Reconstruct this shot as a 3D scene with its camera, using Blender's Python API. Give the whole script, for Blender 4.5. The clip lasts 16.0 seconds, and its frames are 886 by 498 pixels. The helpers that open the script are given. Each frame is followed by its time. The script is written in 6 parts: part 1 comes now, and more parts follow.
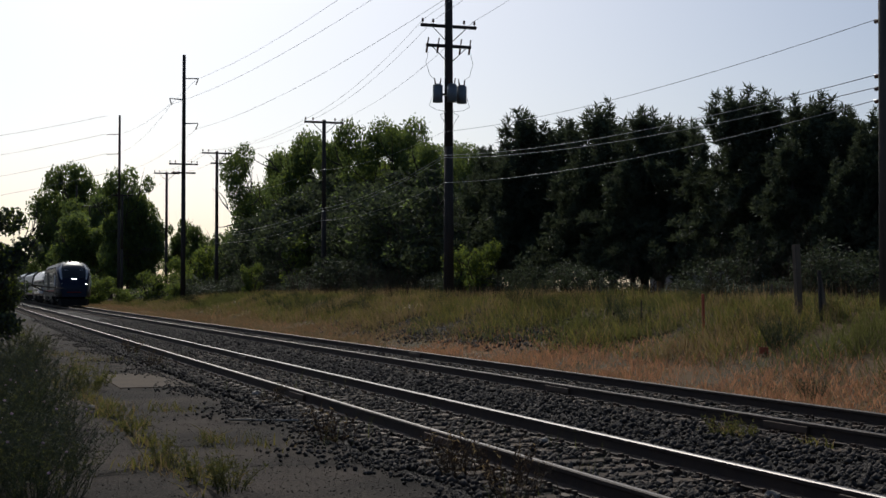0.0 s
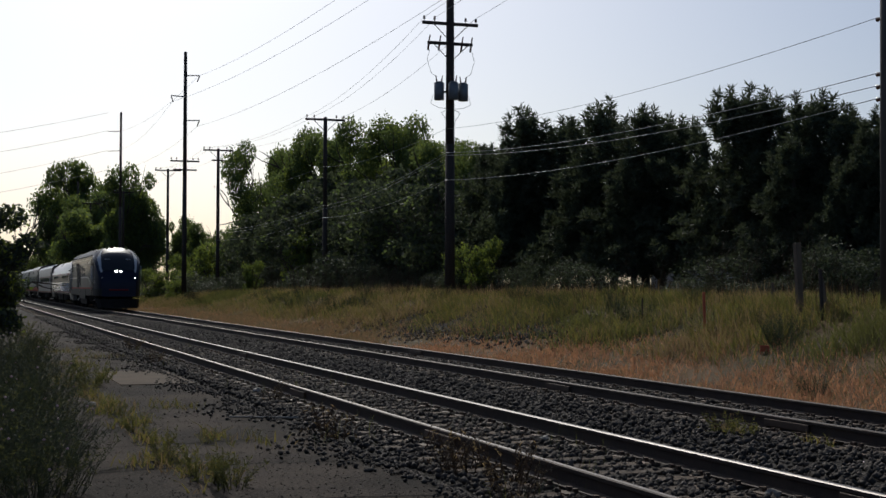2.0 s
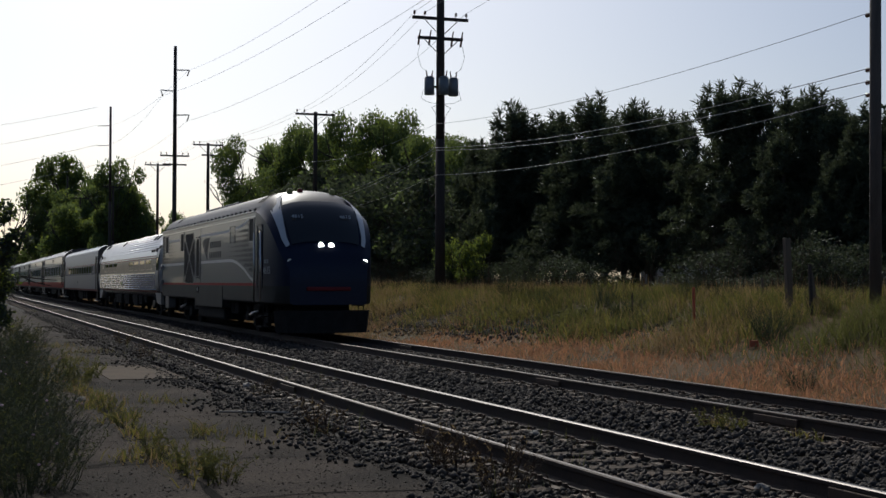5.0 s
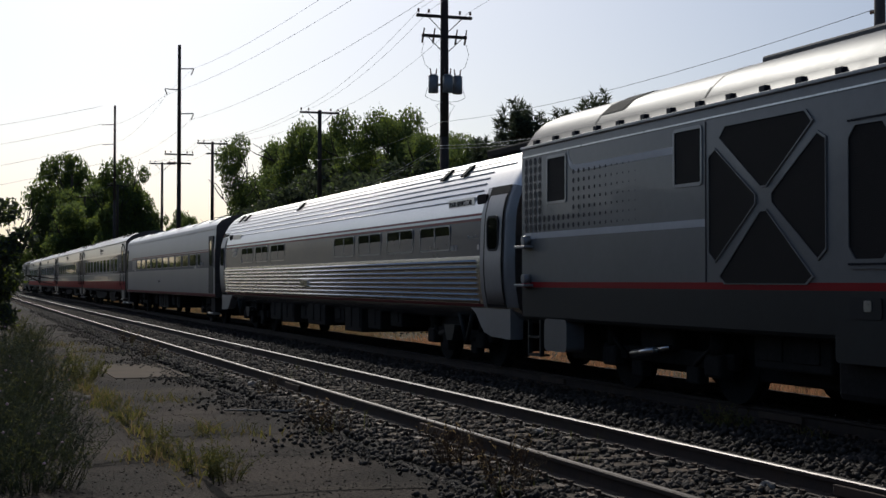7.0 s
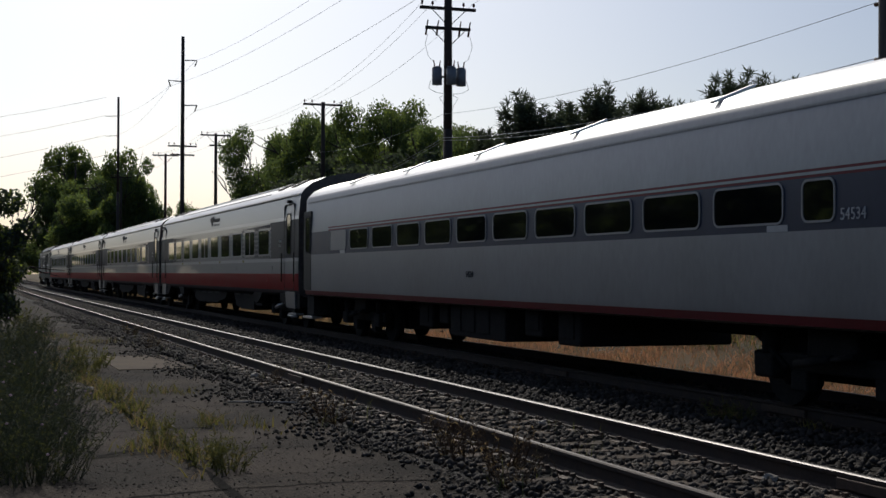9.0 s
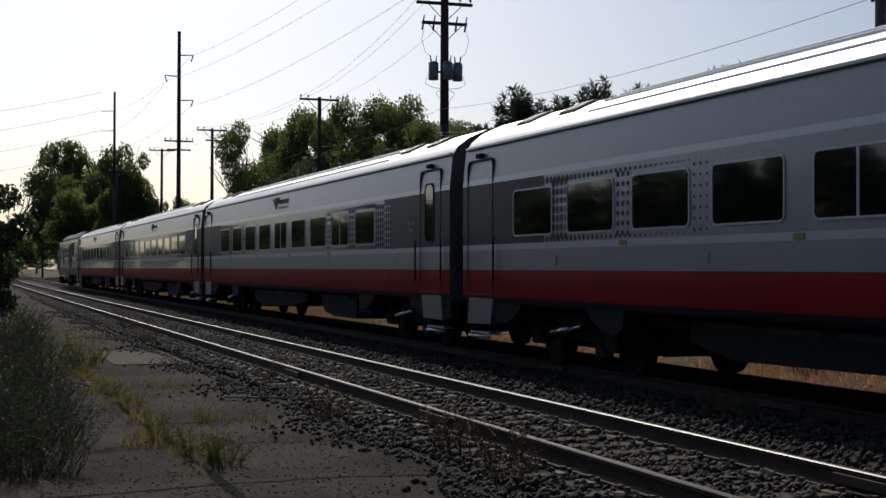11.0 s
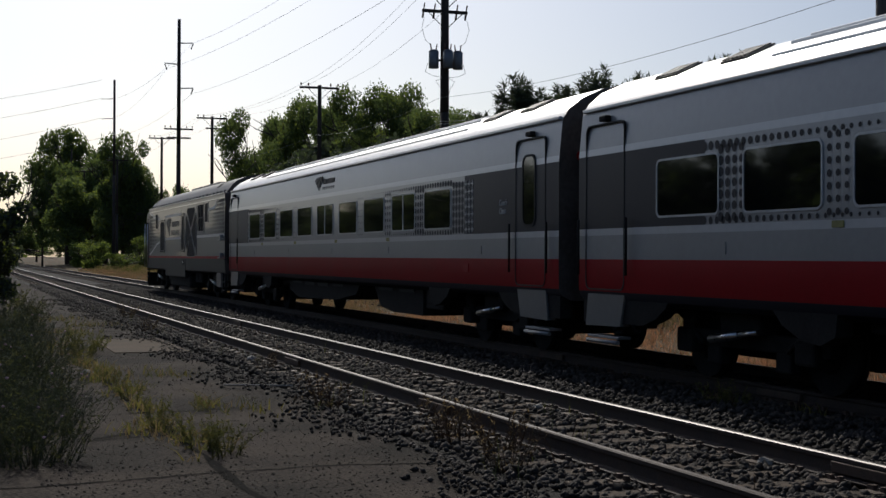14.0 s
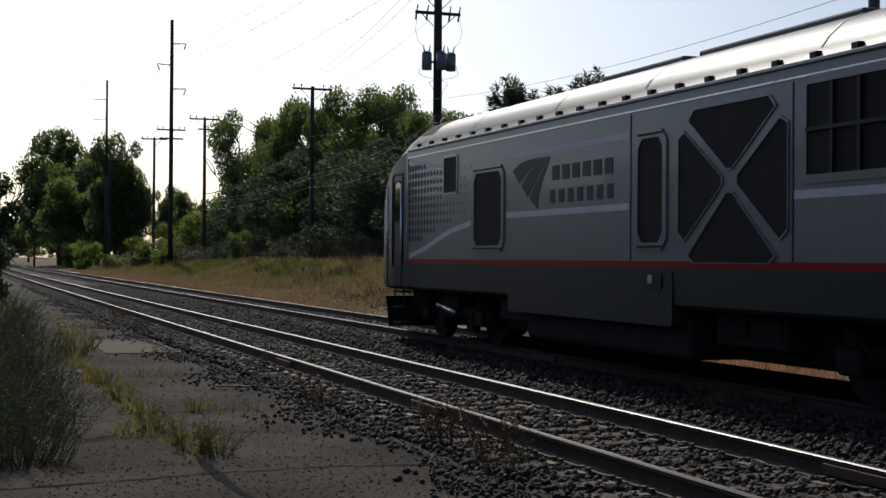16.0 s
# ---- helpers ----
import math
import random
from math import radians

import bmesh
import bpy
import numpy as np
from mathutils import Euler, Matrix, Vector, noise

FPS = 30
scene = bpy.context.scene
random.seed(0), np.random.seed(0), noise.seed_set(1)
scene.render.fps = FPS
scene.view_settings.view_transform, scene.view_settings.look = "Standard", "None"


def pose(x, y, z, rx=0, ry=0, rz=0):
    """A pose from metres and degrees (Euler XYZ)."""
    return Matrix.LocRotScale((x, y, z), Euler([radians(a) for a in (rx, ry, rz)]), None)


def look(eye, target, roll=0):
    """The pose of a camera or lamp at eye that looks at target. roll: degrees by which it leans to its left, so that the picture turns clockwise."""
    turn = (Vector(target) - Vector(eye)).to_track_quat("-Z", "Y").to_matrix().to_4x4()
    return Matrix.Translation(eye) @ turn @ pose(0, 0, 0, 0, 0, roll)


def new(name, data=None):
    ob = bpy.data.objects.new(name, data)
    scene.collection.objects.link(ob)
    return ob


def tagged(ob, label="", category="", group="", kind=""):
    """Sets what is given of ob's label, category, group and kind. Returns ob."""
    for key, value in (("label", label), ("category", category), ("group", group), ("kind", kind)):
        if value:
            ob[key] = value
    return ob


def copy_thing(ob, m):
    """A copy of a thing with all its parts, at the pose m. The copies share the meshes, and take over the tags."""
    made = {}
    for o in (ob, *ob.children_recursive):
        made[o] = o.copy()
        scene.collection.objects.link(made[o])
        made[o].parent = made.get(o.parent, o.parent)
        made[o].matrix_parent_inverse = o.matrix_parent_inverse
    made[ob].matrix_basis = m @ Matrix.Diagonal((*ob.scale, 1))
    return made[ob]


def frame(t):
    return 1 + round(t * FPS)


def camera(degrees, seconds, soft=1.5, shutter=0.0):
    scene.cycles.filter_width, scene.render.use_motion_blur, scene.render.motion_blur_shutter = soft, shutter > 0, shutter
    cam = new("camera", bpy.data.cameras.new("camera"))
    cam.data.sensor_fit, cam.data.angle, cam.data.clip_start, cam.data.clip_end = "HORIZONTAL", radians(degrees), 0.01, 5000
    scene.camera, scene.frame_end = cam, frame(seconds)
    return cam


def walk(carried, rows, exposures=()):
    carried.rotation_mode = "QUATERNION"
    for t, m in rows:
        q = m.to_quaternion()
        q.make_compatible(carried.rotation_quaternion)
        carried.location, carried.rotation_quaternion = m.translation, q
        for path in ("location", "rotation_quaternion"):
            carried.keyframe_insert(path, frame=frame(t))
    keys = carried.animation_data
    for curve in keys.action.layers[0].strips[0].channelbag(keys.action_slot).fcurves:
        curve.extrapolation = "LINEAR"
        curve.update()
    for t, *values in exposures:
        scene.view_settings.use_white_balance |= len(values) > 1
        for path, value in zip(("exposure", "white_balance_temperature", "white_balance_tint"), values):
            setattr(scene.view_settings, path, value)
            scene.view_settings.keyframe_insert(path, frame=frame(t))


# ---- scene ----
# The rails run along x, z = 0 is the top of the rails, y grows away from the camera.
EYE = (0.0, 0.0, 1.487)
cam = camera(35.1, 16.0, soft=1.5)
TURNS = [(0.0, 91.690, 70.862, 0.00), (0.5, 91.653, 70.836, -0.05), (1.0, 91.680, 70.827, -0.05), (1.5, 91.595, 70.888, -0.10),
         (2.0, 91.589, 70.906, -0.11), (2.5, 91.599, 70.876, -0.12), (3.0, 91.592, 70.878, -0.15), (3.5, 91.599, 70.740, -0.16),
         (4.0, 91.441, 70.528, -0.20), (4.2, 91.405, 70.480, -0.19), (6.5, 91.372, 70.611, -0.03), (7.0, 91.303, 70.684, -0.02),
         (7.5, 91.093, 70.743, -0.02), (8.0, 91.057, 70.743, -0.02), (8.5, 91.006, 70.777, -0.05), (9.0, 90.983, 70.815, -0.13),
         (11.5, 90.729, 70.668, -0.11), (12.0, 90.643, 70.703, -0.08), (12.5, 90.452, 70.709, -0.05), (13.0, 90.360, 70.723, -0.13),
         (13.5, 90.349, 70.775, -0.14), (14.0, 90.314, 70.665, -0.24), (14.5, 90.345, 70.566, -0.27), (15.0, 90.387, 70.515, -0.33),
         (15.5, 90.361, 70.440, -0.34), (16.0, 90.380, 70.360, -0.39)]
walk(cam, [(t, pose(*EYE, rx, 0, rz) @ pose(0, 0, 0, 0, 0, -roll)) for t, rx, rz, roll in TURNS], [(0.0, 0.0, 6180, 7), (15.5, 0.0, 6180, 7), (16.0, 0.3, 6180, 7)])

# ---- world and light ----
SUN_AZ, SUN_EL = 84.0, 36.0      # degrees from +y towards -x; above the horizon
sun_way = Vector((-math.sin(radians(SUN_AZ)) * math.cos(radians(SUN_EL)), math.cos(radians(SUN_AZ)) * math.cos(radians(SUN_EL)), math.sin(radians(SUN_EL))))
world = bpy.data.worlds.new("sky")
scene.world = world
world.use_nodes = True
wn = world.node_tree.nodes
sky = wn.new("ShaderNodeTexSky")
sky.sky_type, sky.sun_disc = "NISHITA", False
sky.sun_elevation, sky.sun_rotation = radians(SUN_EL), radians(-SUN_AZ)
sky.air_density, sky.dust_density, sky.ozone_density = 0.72, 2.2, 2.3
world.node_tree.links.new(sky.outputs[0], wn["Background"].inputs[0])
wn["Background"].inputs[1].default_value = 0.072
sun = new("sun", bpy.data.lights.new("sun", "SUN"))
sun.data.energy, sun.data.angle, sun.data.color = 2.3, radians(1.2), (1.0, 0.93, 0.83)
sun.matrix_world = look(sun_way * 100, (0, 0, 0))


# ---- materials ----
def surface(name, base, other=None, rough=0.7, metal=0.0, scale=4.0, fine=40.0, bump=0.2, mix=(0.35, 0.65), per_piece=0.0, coat=0.0, spread=(1, 1, 1), dist=0.01, rough_var=0.1, spec=0.5):
    """A node material: two base colours mixed by noise at two scales, fine relief, and roughness that varies."""
    m = bpy.data.materials.new(name)
    m.use_nodes = True
    nt = m.node_tree
    n, link = nt.nodes, nt.links.new
    b = n["Principled BSDF"]
    co = n.new("ShaderNodeTexCoord")
    mp = n.new("ShaderNodeMapping")
    mp.inputs["Scale"].default_value = spread
    link(co.outputs["Object"], mp.inputs[0])
    big, small = n.new("ShaderNodeTexNoise"), n.new("ShaderNodeTexNoise")
    big.inputs["Scale"].default_value, big.inputs["Detail"].default_value = scale, 6
    small.inputs["Scale"].default_value, small.inputs["Detail"].default_value = fine, 4
    link(mp.outputs[0], big.inputs["Vector"])
    link(mp.outputs[0], small.inputs["Vector"])
    add = n.new("ShaderNodeMath")
    add.operation = "MULTIPLY_ADD"
    add.inputs[1].default_value = 0.45
    link(small.outputs[0], add.inputs[0])
    half = n.new("ShaderNodeMath")
    half.operation = "MULTIPLY"
    half.inputs[1].default_value = 0.55
    link(big.outputs[0], half.inputs[0])
    link(half.outputs[0], add.inputs[2])
    ramp = n.new("ShaderNodeValToRGB")
    other = other or tuple(c * 0.72 for c in base)
    ramp.color_ramp.elements[0].position, ramp.color_ramp.elements[1].position = mix
    ramp.color_ramp.elements[0].color, ramp.color_ramp.elements[1].color = (*other, 1), (*base, 1)
    link(add.outputs[0], ramp.inputs[0])
    colour = ramp.outputs[0]
    if per_piece:
        info, hsv, mr = n.new("ShaderNodeObjectInfo"), n.new("ShaderNodeHueSaturation"), n.new("ShaderNodeMapRange")
        geo, sm, fr = n.new("ShaderNodeNewGeometry"), n.new("ShaderNodeMath"), n.new("ShaderNodeMath")
        sm.operation, fr.operation = "ADD", "FRACT"
        link(info.outputs["Random"], sm.inputs[0])
        link(geo.outputs["Random Per Island"], sm.inputs[1])
        link(sm.outputs[0], fr.inputs[0])
        mr.inputs["To Min"].default_value, mr.inputs["To Max"].default_value = 1 - per_piece, 1 + per_piece
        link(fr.outputs[0], mr.inputs[0])
        link(mr.outputs[0], hsv.inputs["Value"])
        link(colour, hsv.inputs["Color"])
        colour = hsv.outputs[0]
    link(colour, b.inputs["Base Color"])
    rr = n.new("ShaderNodeMapRange")
    rr.inputs["To Min"].default_value, rr.inputs["To Max"].default_value = max(0.02, rough - rough_var), min(1, rough + rough_var)
    link(add.outputs[0], rr.inputs[0])
    link(rr.outputs[0], b.inputs["Roughness"])
    b.inputs["Metallic"].default_value = metal
    b.inputs["Specular IOR Level"].default_value = spec
    b.inputs["Coat Weight"].default_value = coat
    if bump:
        bp = n.new("ShaderNodeBump")
        bp.inputs["Strength"].default_value, bp.inputs["Distance"].default_value = bump, dist
        link(small.outputs[0], bp.inputs["Height"])
        link(bp.outputs[0], b.inputs["Normal"])
    return m


def leafy(name, base, other, through_colour, share=0.35, per_piece=0.35):
    """Foliage: diffuse and translucent, each clump a little lighter or darker."""
    m = surface(name, base, other, rough=0.75, scale=1.5, fine=12, bump=0.0, per_piece=per_piece)
    nt = m.node_tree
    b = nt.nodes["Principled BSDF"]
    b.inputs["Specular IOR Level"].default_value = 0.15
    tr, mx = nt.nodes.new("ShaderNodeBsdfTranslucent"), nt.nodes.new("ShaderNodeMixShader")
    tr.inputs[0].default_value = (*through_colour, 1)
    mx.inputs[0].default_value = share
    nt.links.new(b.outputs[0], mx.inputs[1])
    nt.links.new(tr.outputs[0], mx.inputs[2])
    nt.links.new(mx.outputs[0], nt.nodes["Material Output"].inputs[0])
    return m


def glowing(name, colour, strength):
    m = bpy.data.materials.new(name)
    m.use_nodes = True
    b = m.node_tree.nodes["Principled BSDF"]
    b.inputs["Emission Color"].default_value, b.inputs["Emission Strength"].default_value = (*colour, 1), strength
    return m


M_SOIL = surface("soil_and_dry_grass", (0.115, 0.068, 0.03), (0.055, 0.042, 0.018), 0.95, mix=(0.42, 0.58), scale=0.35, fine=9, bump=0.6, dist=0.05, spec=0.15)
M_ASPHALT = surface("worn_asphalt", (0.064, 0.05, 0.04), (0.017, 0.0138, 0.0112), 0.97, mix=(0.44, 0.57), scale=0.6, fine=30, bump=0.9, dist=0.02, spec=0.06)
M_BALLAST = surface("ballast_stone", (0.082, 0.068, 0.058), (0.028, 0.024, 0.021), 0.85, scale=3, fine=30, bump=0.4, per_piece=0.45, spec=0.15)
M_BED = surface("ballast_bed", (0.045, 0.038, 0.033), (0.016, 0.014, 0.012), 0.95, scale=6, fine=28, bump=1.0, dist=0.04, spec=0.15)
M_TIE = surface("weathered_tie_wood", (0.14, 0.104, 0.076), (0.05, 0.038, 0.03), 0.9, scale=5, fine=30, bump=0.5, per_piece=0.25, spread=(6, 1, 6), spec=0.15)
M_RAIL_SIDE = surface("rusty_rail_side", (0.065, 0.04, 0.028), (0.03, 0.02, 0.016), 0.8, 0.2, scale=6, fine=50, bump=0.4)
M_RAIL_TOP = surface("polished_rail_head", (0.13, 0.118, 0.114), (0.075, 0.068, 0.064), 0.5, 1.0, scale=3, fine=40, bump=0.03, spread=(0.2, 4, 4))
M_RAIL_DULL = surface("dull_rail_head", (0.12, 0.1, 0.088), (0.06, 0.047, 0.04), 0.5, 0.8, scale=3, fine=40, bump=0.05, spread=(0.2, 4, 4))
M_STEEL_BROWN = surface("brown_steel", (0.12, 0.075, 0.05), (0.06, 0.04, 0.03), 0.75, 0.3, scale=9, fine=60, bump=0.3, per_piece=0.2)
M_POLE = surface("creosoted_pole_wood", (0.062, 0.045, 0.036), (0.03, 0.023, 0.019), 0.9, scale=3, fine=30, bump=0.5, spread=(4, 4, 0.4))
M_POLE_GREY = surface("weathered_pole_wood", (0.13, 0.105, 0.09), (0.075, 0.06, 0.05), 0.9, scale=3, fine=30, bump=0.5, spread=(4, 4, 0.4))
M_COACH_BLUE = surface("blue_band_paint", (0.011, 0.018, 0.05), (0.008, 0.013, 0.036), 0.3, scale=0.8, fine=9, bump=0.03, spec=0.12)
M_SKIRT = surface("dark_grey_paint", (0.03, 0.032, 0.03), (0.021, 0.022, 0.021), 0.55, scale=0.8, fine=9, bump=0.03, spec=0.22)
M_END = surface("dirty_car_end", (0.13, 0.11, 0.095), (0.06, 0.05, 0.045), 0.6, 0.2, scale=1.2, fine=14, bump=0.1)
M_LOCO_ROOF = surface("grey_engine_roof", (0.09, 0.09, 0.092), (0.065, 0.065, 0.067), 0.5, 0.0, scale=0.8, fine=9, bump=0.04, spec=0.25)
M_LOCO_GREY = surface("engine_grey_paint", (0.18, 0.176, 0.172), (0.15, 0.147, 0.143), 0.42, 0.1, scale=0.8, fine=9, bump=0.03, coat=0.25)
M_WIRE = surface("wire", (0.24, 0.24, 0.25), rough=0.5, metal=0.6, bump=0)
M_LEAF = leafy("broad_leaves", (0.084, 0.112, 0.052), (0.05, 0.074, 0.032), (0.19, 0.25, 0.075), 0.42)
M_LEAF_LIGHT = leafy("light_leaves", (0.11, 0.15, 0.04), (0.07, 0.1, 0.027), (0.28, 0.34, 0.055), 0.45)
M_NEEDLE = leafy("pine_needles", (0.072, 0.085, 0.058), (0.05, 0.06, 0.042), (0.11, 0.135, 0.065), 0.26)
M_BARK = surface("bark", (0.075, 0.058, 0.045), (0.035, 0.027, 0.022), 0.95, scale=4, fine=24, bump=0.8, spread=(3, 3, 0.6))
M_GREY_PAINT = surface("grey_car_paint", (0.33, 0.322, 0.312), (0.285, 0.278, 0.27), 0.4, 0.2, scale=0.8, fine=9, bump=0.03, coat=0.3)
M_LIGHT_PAINT = surface("light_grey_paint", (0.55, 0.545, 0.54), (0.48, 0.475, 0.47), 0.38, 0.2, scale=0.8, fine=9, bump=0.03, coat=0.3)
M_BLUE = surface("dark_blue_paint", (0.008, 0.013, 0.036), (0.006, 0.009, 0.025), 0.4, scale=0.8, fine=9, bump=0.02, coat=0.0, spec=0.25)
M_CHARCOAL = surface("charcoal_paint", (0.017, 0.018, 0.027), (0.012, 0.013, 0.02), 0.5, scale=0.8, fine=9, bump=0.03, coat=0.0, spec=0.2)
M_RED = surface("red_paint", (0.36, 0.01, 0.016), (0.3, 0.008, 0.013), 0.5, scale=0.8, fine=9, bump=0.03, coat=0.0, spec=0.1)
M_RED_DULL = surface("faded_red_stripe", (0.17, 0.014, 0.018), (0.12, 0.012, 0.014), 0.5, scale=0.8, fine=9, bump=0.03, spec=0.2)
M_STRIPE = surface("pale_stripe_paint", (0.62, 0.61, 0.6), (0.54, 0.53, 0.52), 0.45, scale=0.8, fine=9, bump=0.02)
M_WHITE = surface("white_paint", (0.72, 0.72, 0.72), (0.62, 0.62, 0.62), 0.4, scale=0.8, fine=9, bump=0.02, coat=0.2)
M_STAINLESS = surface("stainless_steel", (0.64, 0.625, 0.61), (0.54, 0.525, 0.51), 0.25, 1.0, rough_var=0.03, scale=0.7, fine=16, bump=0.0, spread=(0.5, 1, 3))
# lighter than the side steel: the roof's sun glint is partly in the colour
M_STAINLESS_ROOF = surface("sunlit_stainless_roof", (0.86, 0.84, 0.81), (0.74, 0.72, 0.7), 0.42, 1.0, scale=0.7, fine=16, bump=0.01, spread=(0.5, 1, 3))
M_NOTICE = surface("faded_yellow_label", (0.3, 0.28, 0.08), (0.22, 0.2, 0.06), 0.6, scale=6, fine=40, bump=0.05)
M_ROOF = surface("silver_roof", (0.74, 0.73, 0.72), (0.6, 0.59, 0.58), 0.4, 0.85, scale=0.6, fine=9, bump=0.05)
M_UNDER = surface("sooty_underframe", (0.03, 0.028, 0.026), (0.014, 0.013, 0.012), 0.85, scale=3, fine=24, bump=0.3, spec=0.15)
M_GLASS = surface("dark_window_glass", (0.006, 0.006, 0.007), rough=0.06, scale=1, fine=6, bump=0.0, coat=0.5, rough_var=0.02)
M_RUBBER = surface("black_rubber", (0.015, 0.015, 0.015), rough=0.75, scale=5, fine=40, bump=0.2)
M_BRIGHT = surface("bright_metal", (0.7, 0.7, 0.7), (0.5, 0.5, 0.5), 0.3, 1.0, scale=5, fine=40, bump=0.05)
M_SILVER = surface("weathered_aluminium", (0.33, 0.325, 0.32), (0.27, 0.265, 0.26), 0.45, 0.45, scale=0.8, fine=12, bump=0.04, spread=(1, 1, 0.5))
M_BLUE_GREY = surface("slate_blue_paint", (0.045, 0.052, 0.085), (0.036, 0.042, 0.066), 0.45, scale=0.8, fine=9, bump=0.03, spec=0.25)
M_SCREEN = surface("dark_mesh_screen", (0.02, 0.018, 0.017), (0.012, 0.011, 0.01), 0.7, scale=2, fine=90, bump=0.5, spec=0.15)
M_LAMP = glowing("headlight_glow", (1.0, 0.95, 0.85), 20.0)
M_TRANSFORMER = surface("grey_transformer_paint", (0.2, 0.22, 0.24), (0.14, 0.15, 0.17), 0.5, scale=5, fine=40, bump=0.1)
M_PORCELAIN = surface("brown_porcelain", (0.12, 0.05, 0.03), rough=0.25, bump=0.02)


# ---- mesh helpers ----
def part(name, bm, material, parent=None, label="", smooth=False, m=None):
    """Links a bmesh as one mesh object under a thing or a part."""
    me = bpy.data.meshes.new(name)
    bm.to_mesh(me)
    bm.free()
    for mt in (material if isinstance(material, (list, tuple)) else [material]):
        me.materials.append(mt)
    if smooth == "edges":
        me.polygons.foreach_set("use_smooth", [True] * len(me.polygons))
        me.set_sharp_from_angle(angle=radians(32))
    elif smooth:
        me.polygons.foreach_set("use_smooth", [True] * len(me.polygons))
    ob = new(name, me)
    if parent is not None:
        ob.parent = parent
    if m is not None:
        ob.matrix_basis = m
    if label:
        ob["label"] = label
    return ob


def box(bm, x0, x1, y0, y1, z0, z1, bevel=0.0, m=None, mi=0):
    vs = [bm.verts.new((x, y, z)) for x in (x0, x1) for y in (y0, y1) for z in (z0, z1)]
    fs = [bm.faces.new([vs[i] for i in q]) for q in ((0, 1, 3, 2), (4, 6, 7, 5), (0, 4, 5, 1), (2, 3, 7, 6), (0, 2, 6, 4), (1, 5, 7, 3))]
    for f in fs:
        f.material_index = mi
    if m is not None:
        bmesh.ops.transform(bm, matrix=m, verts=vs)
    if bevel:
        es = {e for f in fs for e in f.edges}
        bmesh.ops.bevel(bm, geom=list(es), offset=bevel, segments=2, profile=0.5, affect="EDGES")
    return vs


def tube(bm, a, b, ra, rb=None, n=8, mi=0, caps=True):
    """A tapered round bar from a to b."""
    a, b = Vector(a), Vector(b)
    rb = ra if rb is None else rb
    z = (b - a).normalized()
    x = z.orthogonal().normalized()
    y = z.cross(x)
    rings = []
    for c, r in ((a, ra), (b, rb)):
        rings.append([bm.verts.new(c + (x * math.cos(k * math.tau / n) + y * math.sin(k * math.tau / n)) * r) for k in range(n)])
    for k in range(n):
        f = bm.faces.new((rings[0][k], rings[0][(k + 1) % n], rings[1][(k + 1) % n], rings[1][k]))
        f.material_index, f.smooth = mi, True
    if caps:
        for f in (bm.faces.new(rings[0][::-1]), bm.faces.new(rings[1])):
            f.material_index = mi


def loft(bm, sections, mats=None, caps=True, closed=True):
    """Skin through rings of equal count; mats: a material index for each strip between neighbouring ring points."""
    rings = [[bm.verts.new(p) for p in s] for s in sections]
    n = len(rings[0])
    for r0, r1 in zip(rings, rings[1:]):
        for k in range(n if closed else n - 1):
            f = bm.faces.new((r0[k], r1[k], r1[(k + 1) % n], r0[(k + 1) % n]))
            if mats:
                f.material_index = mats[k]
    if caps:
        bm.faces.new(rings[0])
        bm.faces.new(rings[-1][::-1])
    return rings


def thing(name, label, category, group="", kind="", m=None):
    ob = new(name)
    ob.empty_display_size = 0.3
    if m is not None:
        ob.matrix_basis = m
    return tagged(ob, label, category, group, kind)


def drift(s):
    """How far the tracks swing away from the camera's side, s metres up the line."""
    return 2.0e-5 * max(0.0, s - 19.0) ** 2


NEAR_Y, FAR_Y, GAUGE = 5.592, 9.821, 1.505


def bank(x, y):
    """Height of the ground."""
    d = y - drift(-x)
    knots = [(-400, -0.15), (3.7, -0.15), (3.95, -0.3), (11.2, -0.3), (11.6, -0.2), (12.2, -0.2), (13.4, 0.0), (15.0, 0.48), (16.6, 1.0), (18.0, 1.2), (22, 1.25), (500, 1.25)]
    for (a, za), (b, zb) in zip(knots, knots[1:]):
        if d <= b:
            u = (d - a) / (b - a)
            z = za + (zb - za) * u
            break
    else:
        z = knots[-1][1]
    if d > 12:
        z += 0.12 * noise.noise(Vector((x * 0.25, y * 0.25, 0))) * min(1, (d - 12) / 2)
    if x < -90 and d > 12:
        z = z * max(0.15, 1 - (-x - 90) / 70.0)
    return z
# ---- ground ----
def ground_sheet():
    xs = [-900, -600, -400, -300, -240, -200] + [-170 + 3 * i for i in range(40)] + [-50 + i for i in range(66)] + [20, 30, 60, 120, 300, 900]
    ys = [-600, -200, -80, -30, -10, -4, 0, 2, 3.2] + [3.7, 3.95, 6, 8, 10, 11.2] + [11.8 + 0.4 * i for i in range(22)] + [21, 23, 26, 30, 40, 60, 120, 300, 900]
    bm = bmesh.new()
    grid = [[bm.verts.new((x, y + drift(min(-x, 260)), bank(x, y + drift(min(-x, 260))) if abs(x) < 400 and abs(y) < 200 else (-0.15 if y < 12 else 0.3))) for y in ys] for x in xs]
    for a, b in zip(grid, grid[1:]):
        for k in range(len(ys) - 1):
            bm.faces.new((a[k], b[k], b[k + 1], a[k + 1])).smooth = True
    return tagged(part("ground", bm, M_SOIL), "dry tan and green grassy ground rising to a bank", "ground", kind="structure")


ground_sheet()


